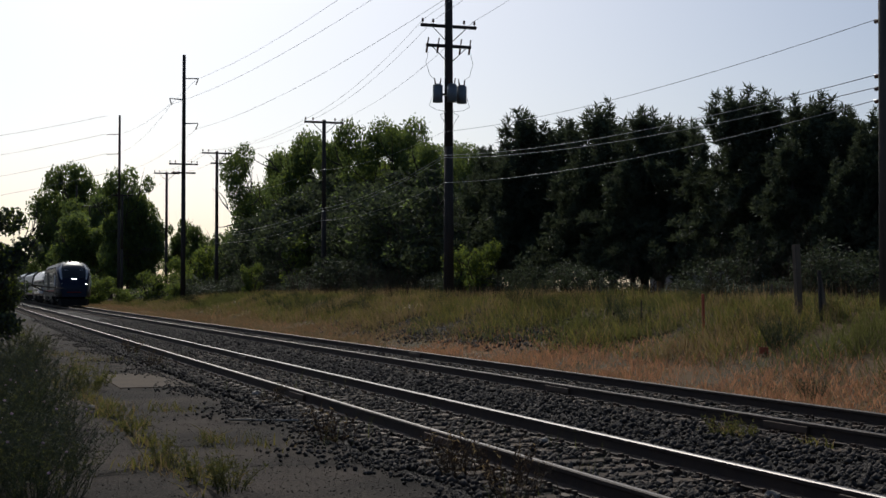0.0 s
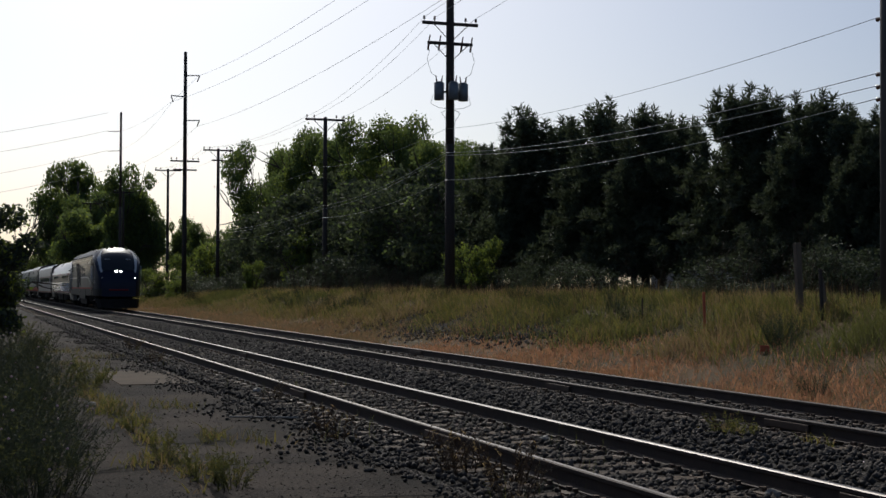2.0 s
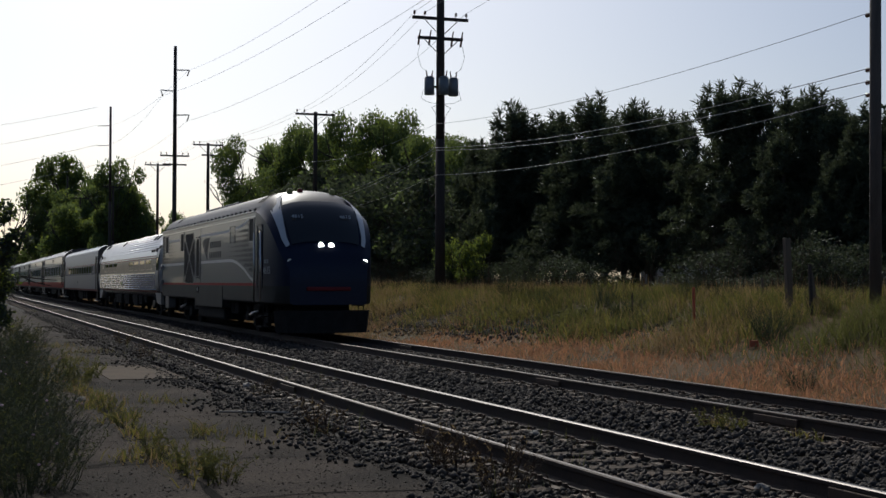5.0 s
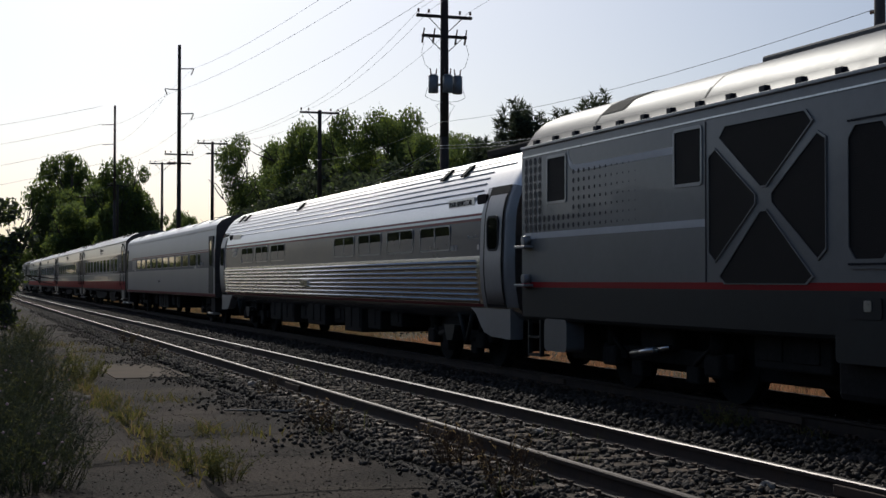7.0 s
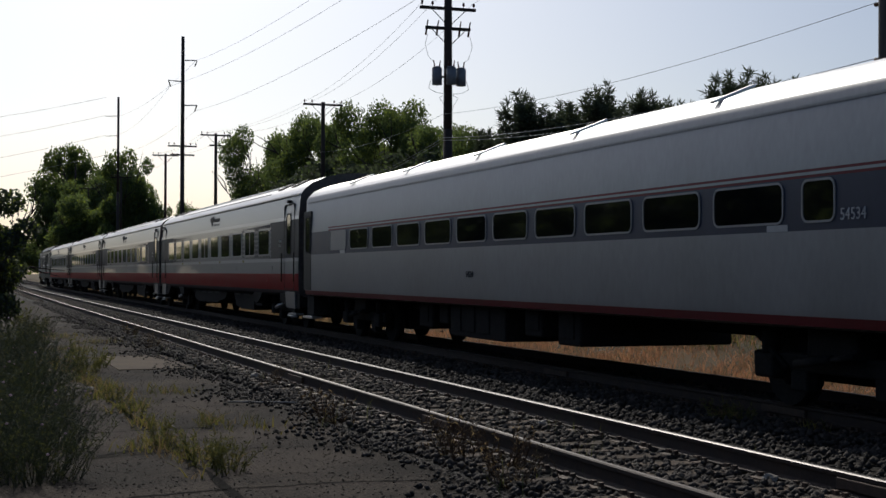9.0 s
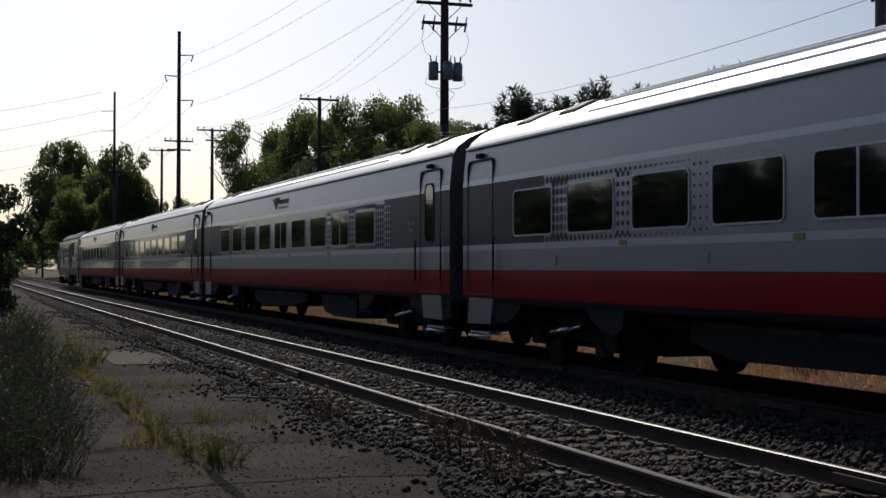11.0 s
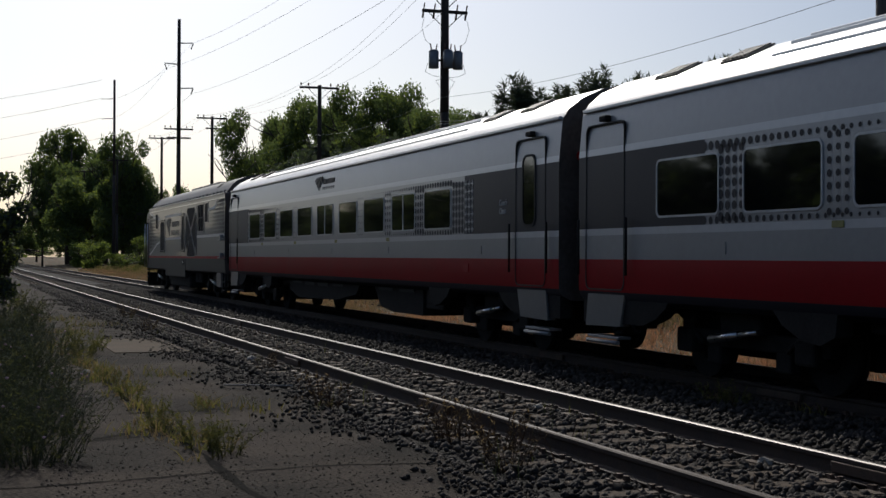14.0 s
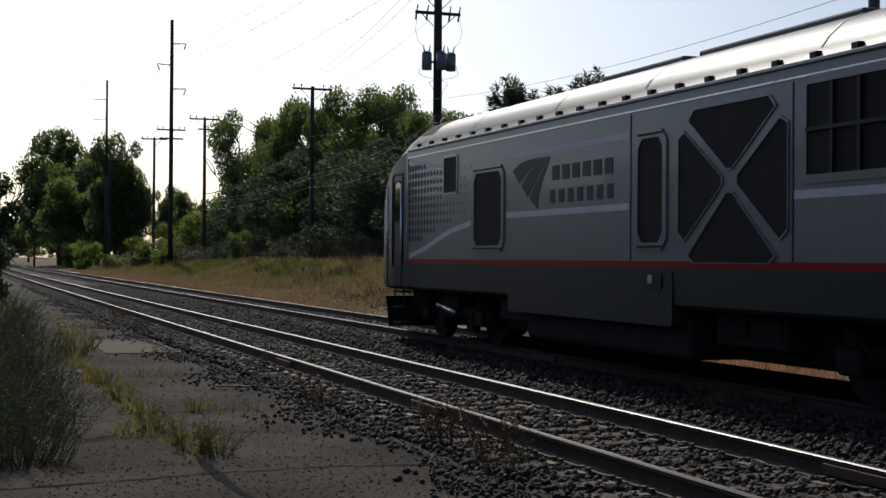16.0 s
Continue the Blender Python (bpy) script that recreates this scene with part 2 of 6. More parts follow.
def strip(name, material, y0, y1, z, x0=-330.0, x1=40.0, step=6.0, label="", thick=0.06):
    """A slab that follows the tracks."""
    bm = bmesh.new()
    n = int((x1 - x0) / step)
    secs = []
    for i in range(n + 1):
        x = x0 + (x1 - x0) * i / n
        d = drift(-x)
        secs.append([(x, y0 + d, z - thick), (x, y1 + d, z - thick), (x, y1 + d, z), (x, y0 + d, z)])
    loft(bm, secs)
    bmesh.ops.recalc_face_normals(bm, faces=bm.faces)
    return tagged(part(name, bm, material), label, name.replace("_", " "), kind="structure")


strip("ballast_bed", M_BED, 3.73, 11.5, -0.205, label="bed of dark grey crushed stone under both tracks", thick=0.12)
strip("pavement", M_ASPHALT, -6.0, 3.72, -0.13, label="cracked worn grey asphalt beside the tracks", thick=0.05)


def rail_profile(cy):
    half = [(0.068, -0.172), (0.07, -0.16), (0.012, -0.135), (0.009, -0.05), (0.036, -0.036), (0.036, -0.008)]
    return [(cy + a, z) for a, z in half] + [(cy + 0.022, 0.0), (cy - 0.022, 0.0)] + [(cy - a, z) for a, z in half[::-1]]


def railway_track(cy, heads, label):
    t = thing("railway_track", label, "railway track", "parallel railway tracks", "structure")
    for side in (-1, 1):
        bm = bmesh.new()
        xs = list(range(-330, 41, 5))
        prof = rail_profile(cy + side * GAUGE / 2)
        head = heads[side > 0]
        mats = [1 if k == 6 or (k == 7 and head is M_RAIL_TOP) else 0 for k in range(len(prof))]
        loft(bm, [[(x, y + drift(-x), z) for y, z in prof] for x in xs], mats)
        bmesh.ops.recalc_face_normals(bm, faces=bm.faces)
        part("rail", bm, [M_RAIL_SIDE, head], t)
    return t


TRACK_NEAR = railway_track(NEAR_Y, (M_RAIL_DULL, M_RAIL_TOP), "worn steel railway track on wooden ties")
TRACK_FAR = railway_track(FAR_Y, (M_RAIL_DULL, M_RAIL_DULL), "steel railway track with spiked tie plates on wooden ties")


# ---- poles and wires ----
def pole_thing(name, x, y, top, r0, r1, label, group, lean=0.0, wood=None):
    z0 = bank(x, y) - 0.3
    t = thing(name, label, "utility pole", group, m=pose(x, y, z0, 0, lean, 0))
    bm = bmesh.new()
    h = top - z0
    prev = None
    tube(bm, (0, 0, 0), (0, 0, h * 0.5), r0, (r0 + r1) / 2, 14)
    tube(bm, (0, 0, h * 0.5), (0, 0, h), (r0 + r1) / 2, r1, 14)
    part("shaft", bm, wood or M_POLE, t)
    return t, z0


def crossarm(t, z, half, across=0.0, pins=(-1, -0.6, 0.6, 1), brace=True):
    bm = bmesh.new()
    box(bm, -0.06, 0.06, -half, half, z - 0.06, z + 0.06, 0.008)
    arm = part("crossarm", bm, M_POLE, t)
    if brace:
        for s in (-1, 1):
            bm = bmesh.new()
            tube(bm, (0.09, s * 0.1, z - 0.65), (0.09, s * 0.75, z - 0.03), 0.018, n=5)
            part("brace", bm, M_POLE, t)
    for p in pins:
        bm = bmesh.new()
        tube(bm, (0, p * (half - 0.08), z + 0.06), (0, p * (half - 0.08), z + 0.16), 0.015, n=6)
        tube(bm, (0, p * (half - 0.08), z + 0.14), (0, p * (half - 0.08), z + 0.27), 0.055, 0.04, n=8)
        part("insulator", bm, M_PORCELAIN, t)
    return arm


def wire(a, b, sag, r=0.016, label="thin overhead power line wire"):
    a, b = Vector(a), Vector(b)
    bm = bmesh.new()
    pts = [a.lerp(b, i / 20) - Vector((0, 0, sag * 4 * (i / 20) * (1 - i / 20))) for i in range(21)]
    rings = []
    for p in pts:
        rings.append([p + Vector((0, r * math.cos(k * math.tau / 5), r * math.sin(k * math.tau / 5))) for k in range(5)])
    loft(bm, rings)
    return tagged(part("overhead_wire", bm, M_WIRE), label, "wire", "overhead wires")


def stand_poles():
    g = "poles of the overhead line"
    # tall pole that carries both lines
    right, zr = pole_thing("utility_pole", -23.25, 17.3, 17.2, 0.12, 0.1, "tall brown wooden pole with wire clamps", g, 0.4, M_POLE_GREY)
    for z in (6.85, 5.75, 5.5, 5.25, 15.9, 14.6, 13.4):
        bm = bmesh.new()
        tube(bm, (-0.1, 0, z - zr), (-0.24, -0.03, z - zr), 0.025, 0.05, 6)
        part("clamp", bm, M_PORCELAIN, right)
    # pole with three transformers
    mid, zm = pole_thing("utility_pole", -52.9, 18.6, 13.6, 0.21, 0.15, "dark wooden pole with crossarms and three transformers", g)
    crossarm(mid, 12.1 - zm, 1.18)
    crossarm(mid, 11.3 - zm, 0.95, pins=())
    for dy in (-0.9, -0.45, 0.9, 0.5):
        bm = bmesh.new()
        z = 11.3 - zm
        tube(bm, (0, dy, z + 0.02), (0.06, dy + 0.03, z + 0.3), 0.03, 0.03, 6)
        tube(bm, (0, dy, z - 0.02), (0.02, dy - 0.05, z - 0.3), 0.045, 0.045, 6)
        part("fuse_cutout", bm, M_PORCELAIN, mid)
    for dx, dy in ((0.1, -0.5), (0.34, 0.02), (0.1, 0.52)):
        bm = bmesh.new()
        tube(bm, (dx, dy, 9.0 - zm), (dx, dy, 9.66 - zm), 0.2, 0.2, 16)
        tube(bm, (dx, dy, 9.66 - zm), (dx, dy, 9.74 - zm), 0.21, 0.12, 16)
        tank = part("transformer", bm, M_TRANSFORMER, mid, "grey round transformer tank")
        for k in (-0.1, 0.1):
            bm = bmesh.new()
            tube(bm, (dx, dy + k, 9.72 - zm), (dx, dy + k * 1.4, 9.98 - zm), 0.035, 0.02, 6)
            part("bushing", bm, M_PORCELAIN, tank)
    bm = bmesh.new()
    box(bm, -0.04, 0.04, -0.6, 0.6, 9.3 - zm, 9.38 - zm)
    part("bracket", bm, M_STEEL_BROWN, mid)
    for s in (-1, 1):
        bm = bmesh.new()
        pts = [(0.1, s * 0.9, 11.0), (0.1, s * 1.0, 10.6), (0.1, s * 0.85, 10.1), (0.1, s * 0.6, 9.9)]
        low = [(0.1, s * 0.75, 9.2), (0.1, s * 0.85, 8.85), (0.1, s * 0.55, 8.7), (0.1, s * 0.1, 8.65), (0.1, s * 0.4, 8.5), (0.1, s * 0.2, 8.2), (0.1, 0.15 * s, 8.0)]
        bm.free()
        for seq in (pts, low):
            bm = bmesh.new()
            for a, b in zip(seq, seq[1:]):
                tube(bm, (a[0], a[1], a[2] - zm), (b[0], b[1], b[2] - zm), 0.009, n=5)
            part("drop_wire", bm, M_WIRE, mid)
    tees = []
    for x, y, top, half in ((-80.2, 20.4, 11.55, 1.2), (-110.0, 19.3, 12.45, 1.2), (-133.0, 18.6, 12.65, 1.2), (-165.0, 18.0, 12.6, 1.2), (-196.0, 17.0, 13.0, 1.2)):
        t, z0 = pole_thing("utility_pole", x, y, top, 0.16, 0.11, "dark wooden pole with a single crossarm", g)
        crossarm(t, top - 0.15 - z0, half)
        if x == -110.0:
            crossarm(t, top - 0.95 - z0, 0.5, pins=(), brace=False)
        tees.append((x, y, top - 0.15))
    # tall transmission poles with staggered side arms
    big, zb = pole_thing("transmission_pole", -112.1, 17.0, 20.3, 0.2, 0.13, "tall dark wooden transmission pole with side arms", "transmission poles")
    for z, s in ((18.4, 1), (16.7, -1), (14.8, 1)):
        bm = bmesh.new()
        tube(bm, (0, 0, z - zb), (0, s * 1.15, z - zb + 0.06), 0.06, 0.045, 6)
        part("side_arm", bm, M_TRANSFORMER, big)
        bm = bmesh.new()
        tube(bm, (0, s * 1.12, z - zb), (0, s * 0.95, z - zb - 0.45), 0.05, 0.05, 6)
        part("insulator", bm, M_PORCELAIN, big)
    crossarm(big, 11.55 - zb, 1.15, brace=False)
    crossarm(big, 10.85 - zb, 0.95, pins=(), brace=False)
    far, zf = pole_thing("transmission_pole", -159.0, 17.0, 21.0, 0.19, 0.12, "tall weathered transmission pole", "transmission poles")
    for z in (18.9, 16.7):
        bm = bmesh.new()
        tube(bm, (0, 0, z - zf), (0, -1.4, z - zf - 0.1), 0.04, 0.04, 6)
        part("insulator", bm, M_PORCELAIN, far)
    far2, z2 = pole_thing("transmission_pole", -205.0, 16.0, 16.5, 0.19, 0.12, "tall weathered transmission pole", "transmission poles")
    # transmission wires
    for (za, sa), zc in (((18.4, 1), 15.9), ((16.3, -1), 14.6), ((14.4, 1), 13.4)):
        wire((-112.1, 17 + sa, za), (-23.25, 17.3, zc), 1.3, 0.009)
        wire((-159, 17 - 0.8, za + 0.3), (-112.1, 17 + sa, za), 0.9, 0.009)
    for z, ze in ((18.9, 20.9), (16.7, 16.9), (14.5, 14.0), (20.9, 24.5)):
        wire((-159, 15.6, z), (-250, -20, ze), 1.0, 0.018)
    # distribution wires from crossarm to crossarm
    chain = [(-23.25, 17.3, 14.0), (-52.9, 18.6, 12.35)] + [(x, y, z + 0.2) for x, y, z in tees]
    for (xa, ya, za), (xb, yb, zb2) in zip(chain, chain[1:]):
        for dy in (-1.05, -0.6, 1.05):
            wire((xa, ya + dy, za), (xb, yb + dy, zb2), 0.45, 0.007)
    # lower service wires
    low = [(6.85, 7.85, 8.6, 8.9), (5.75, 6.9, 6.3, 6.0), (5.5, 6.8, 6.1, 5.8), (5.25, 5.8, 5.6, 5.2)]
    xs = [(-23.25, 17.15), (-52.9, 18.4), (-80.2, 20.2), (-110.0, 19.1)]
    for k, row in enumerate(low):
        for (pa, za), (pb, zb2) in zip(zip(xs, row), zip(xs[1:], row[1:])):
            wire((pa[0], pa[1], za), (pb[0], pb[1], zb2), 0.35, 0.007 if k == 0 else 0.009)


stand_poles()


# ---- plants ----
def cloud_mesh(name, centres, along, across, mats, mat_ids=None):
    """Many four-cornered leaves from arrays: centre, half length and half width of each."""
    n = len(centres)
    v = np.empty((n, 4, 3))
    v[:, 0], v[:, 1], v[:, 2], v[:, 3] = centres - along, centres + across, centres + along, centres - across
    me = bpy.data.meshes.new(name)
    me.vertices.add(n * 4)
    me.vertices.foreach_set("co", v.ravel())
    me.loops.add(n * 4)
    me.loops.foreach_set("vertex_index", np.arange(n * 4, dtype=np.int32))
    me.polygons.add(n)
    me.polygons.foreach_set("loop_start", np.arange(0, n * 4, 4, dtype=np.int32))
    me.polygons.foreach_set("loop_total", np.full(n, 4, dtype=np.int32))
    if mat_ids is not None:
        me.polygons.foreach_set("material_index", mat_ids.astype(np.int32))
    for m in mats:
        me.materials.append(m)
    me.update(calc_edges=True)
    return me


def unit(rng, n):
    v = rng.normal(size=(n, 3))
    return v / np.linalg.norm(v, axis=1)[:, None]


def leaf_cloud(name, rng, lobes, per_area, size, mats, light_share=0.2):
    """Leaves scattered over and inside lobes (x, y, z, radius)."""
    cs = []
    for x, y, z, r in lobes:
        k = int(per_area * r * r)
        d = unit(rng, k)
        rad = r * (0.45 + 0.55 * rng.random(k) ** 0.5) * (1 + 0.12 * rng.normal(size=k))
        p = d * rad[:, None] * np.array([1, 1, 0.82]) + np.array([x, y, z])
        cs.append(p)
    c = np.concatenate(cs)
    n = len(c)
    a = unit(rng, n)
    b = np.cross(a, unit(rng, n))
    b /= np.linalg.norm(b, axis=1)[:, None] + 1e-9
    s = size * (0.6 + 0.8 * rng.random(n))[:, None]
    ids = (rng.random(n) < light_share).astype(int)
    return cloud_mesh(name, c, a * s, b * s * 0.55, mats, ids)


def limb(bm, rng, start, way, length, r, depth=2):
    p, w = Vector(start), Vector(way).normalized()
    for k in range(3):
        q = p + w * (length / 3)
        tube(bm, p, q, r * (1 - k * 0.25), r * (1 - (k + 1) * 0.25), 7 if r > 0.06 else 5, caps=False)
        if depth and k:
            for _ in range(2):
                limb(bm, rng, q, w * 0.7 + Vector(rng.normal(size=3)) * 0.5 + Vector((0, 0, 0.25)), length * 0.55, r * 0.45, depth - 1)
        p = q
        w = (w + Vector(rng.normal(size=3)) * 0.18).normalized()


def broadleaf_tree(seed, h, r, leaf, mats, label, density=420, low=0.22, m=None, name="tree", category="tree", group="trees along the bank", trunk=True, light=0.2):
    rng = np.random.default_rng(seed)
    t = thing(name, label, category, group, m=m)
    bm = bmesh.new()
    if trunk:
        tube(bm, (0, 0, -0.3), (0, 0, h * 0.45), 0.028 * h, 0.018 * h, 10)
        for k in range(7):
            a = k * 2.4
            limb(bm, rng, (0, 0, h * (0.2 + 0.05 * k)), (math.cos(a), math.sin(a), 0.9), h * 0.42, 0.012 * h, 1)
    else:
        for k in range(6):
            limb(bm, rng, (0, 0, -0.1), (math.cos(k * 1.1) * 0.6, math.sin(k * 1.1) * 0.6, 1), h * 0.75, 0.02 * h, 1)
    part("trunk", bm, M_BARK, t)
    lobes = []
    for _ in range(int(26)):
        u = rng.random()
        z = h * (low + (0.93 - low) * u)
        env = r * math.sqrt(max(0.08, 1 - ((z / h - 0.56) / 0.5) ** 2))
        a, d = rng.random() * math.tau, env * (0.35 + 0.6 * rng.random())
        lobes.append((d * math.cos(a), d * math.sin(a), z, r * (0.2 + 0.22 * rng.random())))
    lobes.append((0, 0, h * 0.55, r * 0.62))
    me = leaf_cloud("crown", rng, lobes, density, leaf, mats, light)
    ob = new("crown", me)
    ob.parent = t
    return t


def pine_tree(seed, h, r, label, m=None):
    rng = np.random.default_rng(seed)
    t = thing("pine_tree", label, "pine tree", "pines on the bank", m=m)
    bm = bmesh.new()
    lean = rng.normal(size=2) * 0.03 * h
    tube(bm, (0, 0, -0.3), (lean[0] * 0.5, lean[1] * 0.5, h * 0.5), 0.024 * h, 0.016 * h, 9)
    tube(bm, (lean[0] * 0.5, lean[1] * 0.5, h * 0.5), (lean[0], lean[1], h * 0.97), 0.016 * h, 0.004 * h, 8)
    tips = []
    nb = 52
    for k in range(nb):
        u = k / nb
        z = h * (0.14 + 0.82 * u)
        a = k * 2.4 + rng.random()
        reach = r * (1.05 - 0.8 * u ** 1.1) * (0.5 + 0.65 * rng.random())
        base = Vector((lean[0] * z / h, lean[1] * z / h, z))
        p = base
        for j in range(4):
            q = base + Vector((math.cos(a + 0.1 * j), math.sin(a + 0.1 * j), 0)) * reach * (j + 1) / 4 + Vector((0, 0, reach * (0.02 + 0.26 * u) * ((j + 1) / 4) ** 2 * 1.6))
            tube(bm, p, q, 0.03 * (1 - j * 0.22), 0.03 * (1 - (j + 1) * 0.22), 5, caps=False)
            if j:
                for _ in range(5 if u < 0.55 else 2):
                    tips.append(q + Vector(rng.normal(size=3)) * (0.12 * reach) + Vector((0, 0, 0.1)))
            p = q
        if u > 0.3:
            for j in range(5):
                tips.append(p + Vector((0.03 * rng.normal(), 0.03 * rng.normal(), (0.06 + 0.13 * j) * (0.5 + 0.9 * u))))
    for _ in range(14):
        tips.append(Vector((lean[0], lean[1], h * (0.86 + 0.14 * rng.random()))) + Vector(rng.normal(size=3)) * 0.06)
    part("trunk", bm, M_BARK, t)
    per = 23
    c = np.repeat(np.array([tuple(p) for p in tips]), per, axis=0)
    n = len(c)
    d = unit(rng, n) + np.array([0, 0, 0.65])
    d /= np.linalg.norm(d, axis=1)[:, None]
    ln = (0.1 + 0.11 * rng.random(n))[:, None]
    c = c + d * ln * 0.9 + rng.normal(size=(n, 3)) * 0.05
    b = np.cross(d, unit(rng, n))
    b /= np.linalg.norm(b, axis=1)[:, None] + 1e-9
    ob = new("crown", cloud_mesh("crown", c, d * ln, b * 0.026, [M_NEEDLE]))
    ob.parent = t
    return t


def plant_trees():
    greens = [M_LEAF, M_LEAF_LIGHT]
    kinds = [broadleaf_tree(10 + k, 12.0, 4.4, 0.13, greens, "tall leafy deciduous tree with an uneven green crown", 420) for k in range(3)]
    rows = [(-133.4, 27.5, 15.3, 0.62), (-123.4, 28, 13.4, 0.62), (-113.3, 28, 13.8, 0.69), (-108.5, 29, 12.8, 0.62), (-96.6, 28, 12.2, 0.69), (-93.3, 29, 12, 0.62), (-90.7, 30, 10.3, 0.69),
            (-85.2, 30, 9.6, 0.75), (-79.5, 30, 8.9, 0.69), (-131.2, 31, 12.3, 0.94), (-113, 32, 11.3, 1.06), (-97.8, 32, 9.3, 1.12), (-87, 32, 8.3, 1.06)]
    for k, (x, y, h, w) in enumerate(rows):
        o = kinds[k] if k < 3 else copy_thing(kinds[k % 3], pose(0, 0, 0))
        o.matrix_basis = pose(x, y, bank(x, y), 0, 0, 77 * k)
        o.scale = (h / 12 * w, h / 12 * w, h / 12)
    coarse = [broadleaf_tree(20 + k, 12.0, 4.4, 0.18, greens, "distant leafy tree with a dense green crown", 260) for k in range(2)]
    far = [(-218.3, 16.5, 21.5, 0.64), (-176.7, 20, 16.8, 0.57), (-200.7, 18, 16.8, 0.78), (-211.9, 12.5, 13, 0.48), (-176.7, 22, 13.6, 0.44), (-186.4, 28, 10.8, 0.51), (-177.9, 29, 10, 0.48), (-144.2, 26, 7.4, 0.69),
           (-217.4, 22, 15.2, 1.09), (-184.7, 15.5, 11.6, 1.09), (-177, 21, 9.9, 0.98), (-238, 10, 7.3, 1.61), (-250, 3, 6.7, 1.61), (-262, 9, 8.4, 1.49)]
    for k, (x, y, h, w) in enumerate(far):
        o = coarse[k] if k < 2 else copy_thing(coarse[k % 2], pose(0, 0, 0))
        o.matrix_basis = pose(x, y, bank(x, y), 0, 0, 51 * k + 20)
        o.scale = (h / 12 * w, h / 12 * w, h / 12)
    for k in range(16):
        o = copy_thing(coarse[k % 2], pose(0, 0, 0))
        h = 5.5 + k * 5 % 3
        o.matrix_basis = pose(-285 - (k % 3) * 8, -34 + 4.6 * k, 0, 0, 0, 51 * k + 20)
        o.scale = (h / 12 * 1.3, h / 12 * 1.3, h / 12)
    dark = broadleaf_tree(31, 6.0, 2.9, 0.13, [M_NEEDLE, M_LEAF], "dense dark green tree in the understorey", 230, low=0.12, light=0.12)
    dark2 = broadleaf_tree(32, 6.0, 2.9, 0.13, [M_NEEDLE, M_LEAF], "dense dark green tree in the understorey", 230, low=0.12, light=0.12)
    # out of view; trees_behind copies it to block sky light
    global DARK_TREE
    DARK_TREE = broadleaf_tree(33, 6.0, 2.9, 0.3, [M_NEEDLE, M_LEAF], "unseen dark tree added to block sky light", 85, low=0.1, light=0.3, m=pose(-196, -18, -0.2), group="trees beside the lot")
    under = [(-111.4, 23.5, 6.2), (-96.5, 24, 7.4), (-86.5, 24.5, 6.5), (-77.6, 24, 6.2), (-72.0, 24.5, 5.6), (-82.8, 22, 4.3), (-103, 23, 6.2), (-90, 23, 5.6), (-119, 24, 5.6), (-128, 24, 4.6), (-139, 24, 3.8),
             (-67, 24.5, 6.0), (-101, 26, 8.5), (-92, 26, 8.0), (-81, 26.5, 7.5)]
    for k, (x, y, h) in enumerate(under):
        o = (dark, dark2)[k] if k < 2 else copy_thing((dark, dark2)[k % 2], pose(0, 0, 0))
        o.matrix_basis = pose(x, y, bank(x, y), 0, 0, 63 * k)
        o.scale = (h / 6 * 1.1, h / 6 * 1.1, h / 6)
    pines = [pine_tree(50 + k, 7.5, 2.5, "dark bushy pine tree seen against the light") for k in range(3)]
    rows = [(-64.5, 25, 6.7), (-60.3, 25, 7.9), (-60.5, 26, 7), (-58.1, 26, 7.3), (-52.4, 25, 7.3), (-54.2, 26.5, 7), (-48.4, 25, 6.7), (-49, 26, 6.5), (-46.4, 25.5, 6), (-41.6, 25, 6.6), (-42.8, 26.5, 6.3),
            (-40.1, 25.5, 6.2), (-37.3, 25, 5.8), (-37.7, 26, 5.6), (-35.8, 25.5, 5.2), (-34, 25, 4.7), (-33.4, 25.5, 4.9), (-30.9, 25, 4.7), (-59.6, 24, 5.5), (-51.9, 24, 5.2), (-47.4, 24, 4.6), (-36.8, 24, 4.4), (-34, 24, 3.7), (-67.5, 26.5, 6.4)]
    for k, (x, y, h) in enumerate(rows):
        o = pines[k] if k < 3 else copy_thing(pines[k % 3], pose(0, 0, 0))
        o.matrix_basis = pose(x, y, bank(x, y), 0, 0, 71 * k)
        o.scale = (h / 7.5 * 1.12, h / 7.5 * 1.12, h / 7.5)
    shrub = broadleaf_tree(61, 3.0, 1.5, 0.09, [M_LEAF_LIGHT, M_LEAF], "light green shrub at the foot of the trees", 520, low=0.08, name="shrub", category="shrub", group="shrubs on the bank", trunk=False, light=0.4)
    rows = [(-150, 14, 3.0, 1), (-124.7, 16.2, 2.9, 1), (-123.4, 19, 3.9, 0.8), (-90.6, 18.2, 2.2, 0.7), (-112.6, 16.3, 1.6, 1.1), (-132, 15, 1.2, 1.3), (-126.4, 22, 5.1, 0.9), (-57.0, 21.5, 2.5, 0.7), (-89.0, 21, 4.1, 0.8),
            (-138, 15, 1.7, 1.2), (-145, 16, 1.6, 1.2), (-160, 15, 3.0, 1.2), (-118, 17.5, 2.4, 1.1), (-59.5, 21.8, 2.2, 1.0), (-172, 15, 3.4, 1.3)]
    for k, (x, y, h, w) in enumerate(rows):
        o = shrub if k == 0 else copy_thing(shrub, pose(0, 0, 0))
        o.matrix_basis = pose(x, y, bank(x, y), 0, 0, 97 * k)
        o.scale = (h / 3 * w, h / 3 * w, h / 3)
    broadleaf_tree(71, 3.75, 1.1, 0.06, [M_NEEDLE, M_LEAF_LIGHT], "small leafy tree at the edge of the asphalt", 3200, low=0.2, m=pose(-35, 0.68, -0.13), light=0.2)


plant_trees()


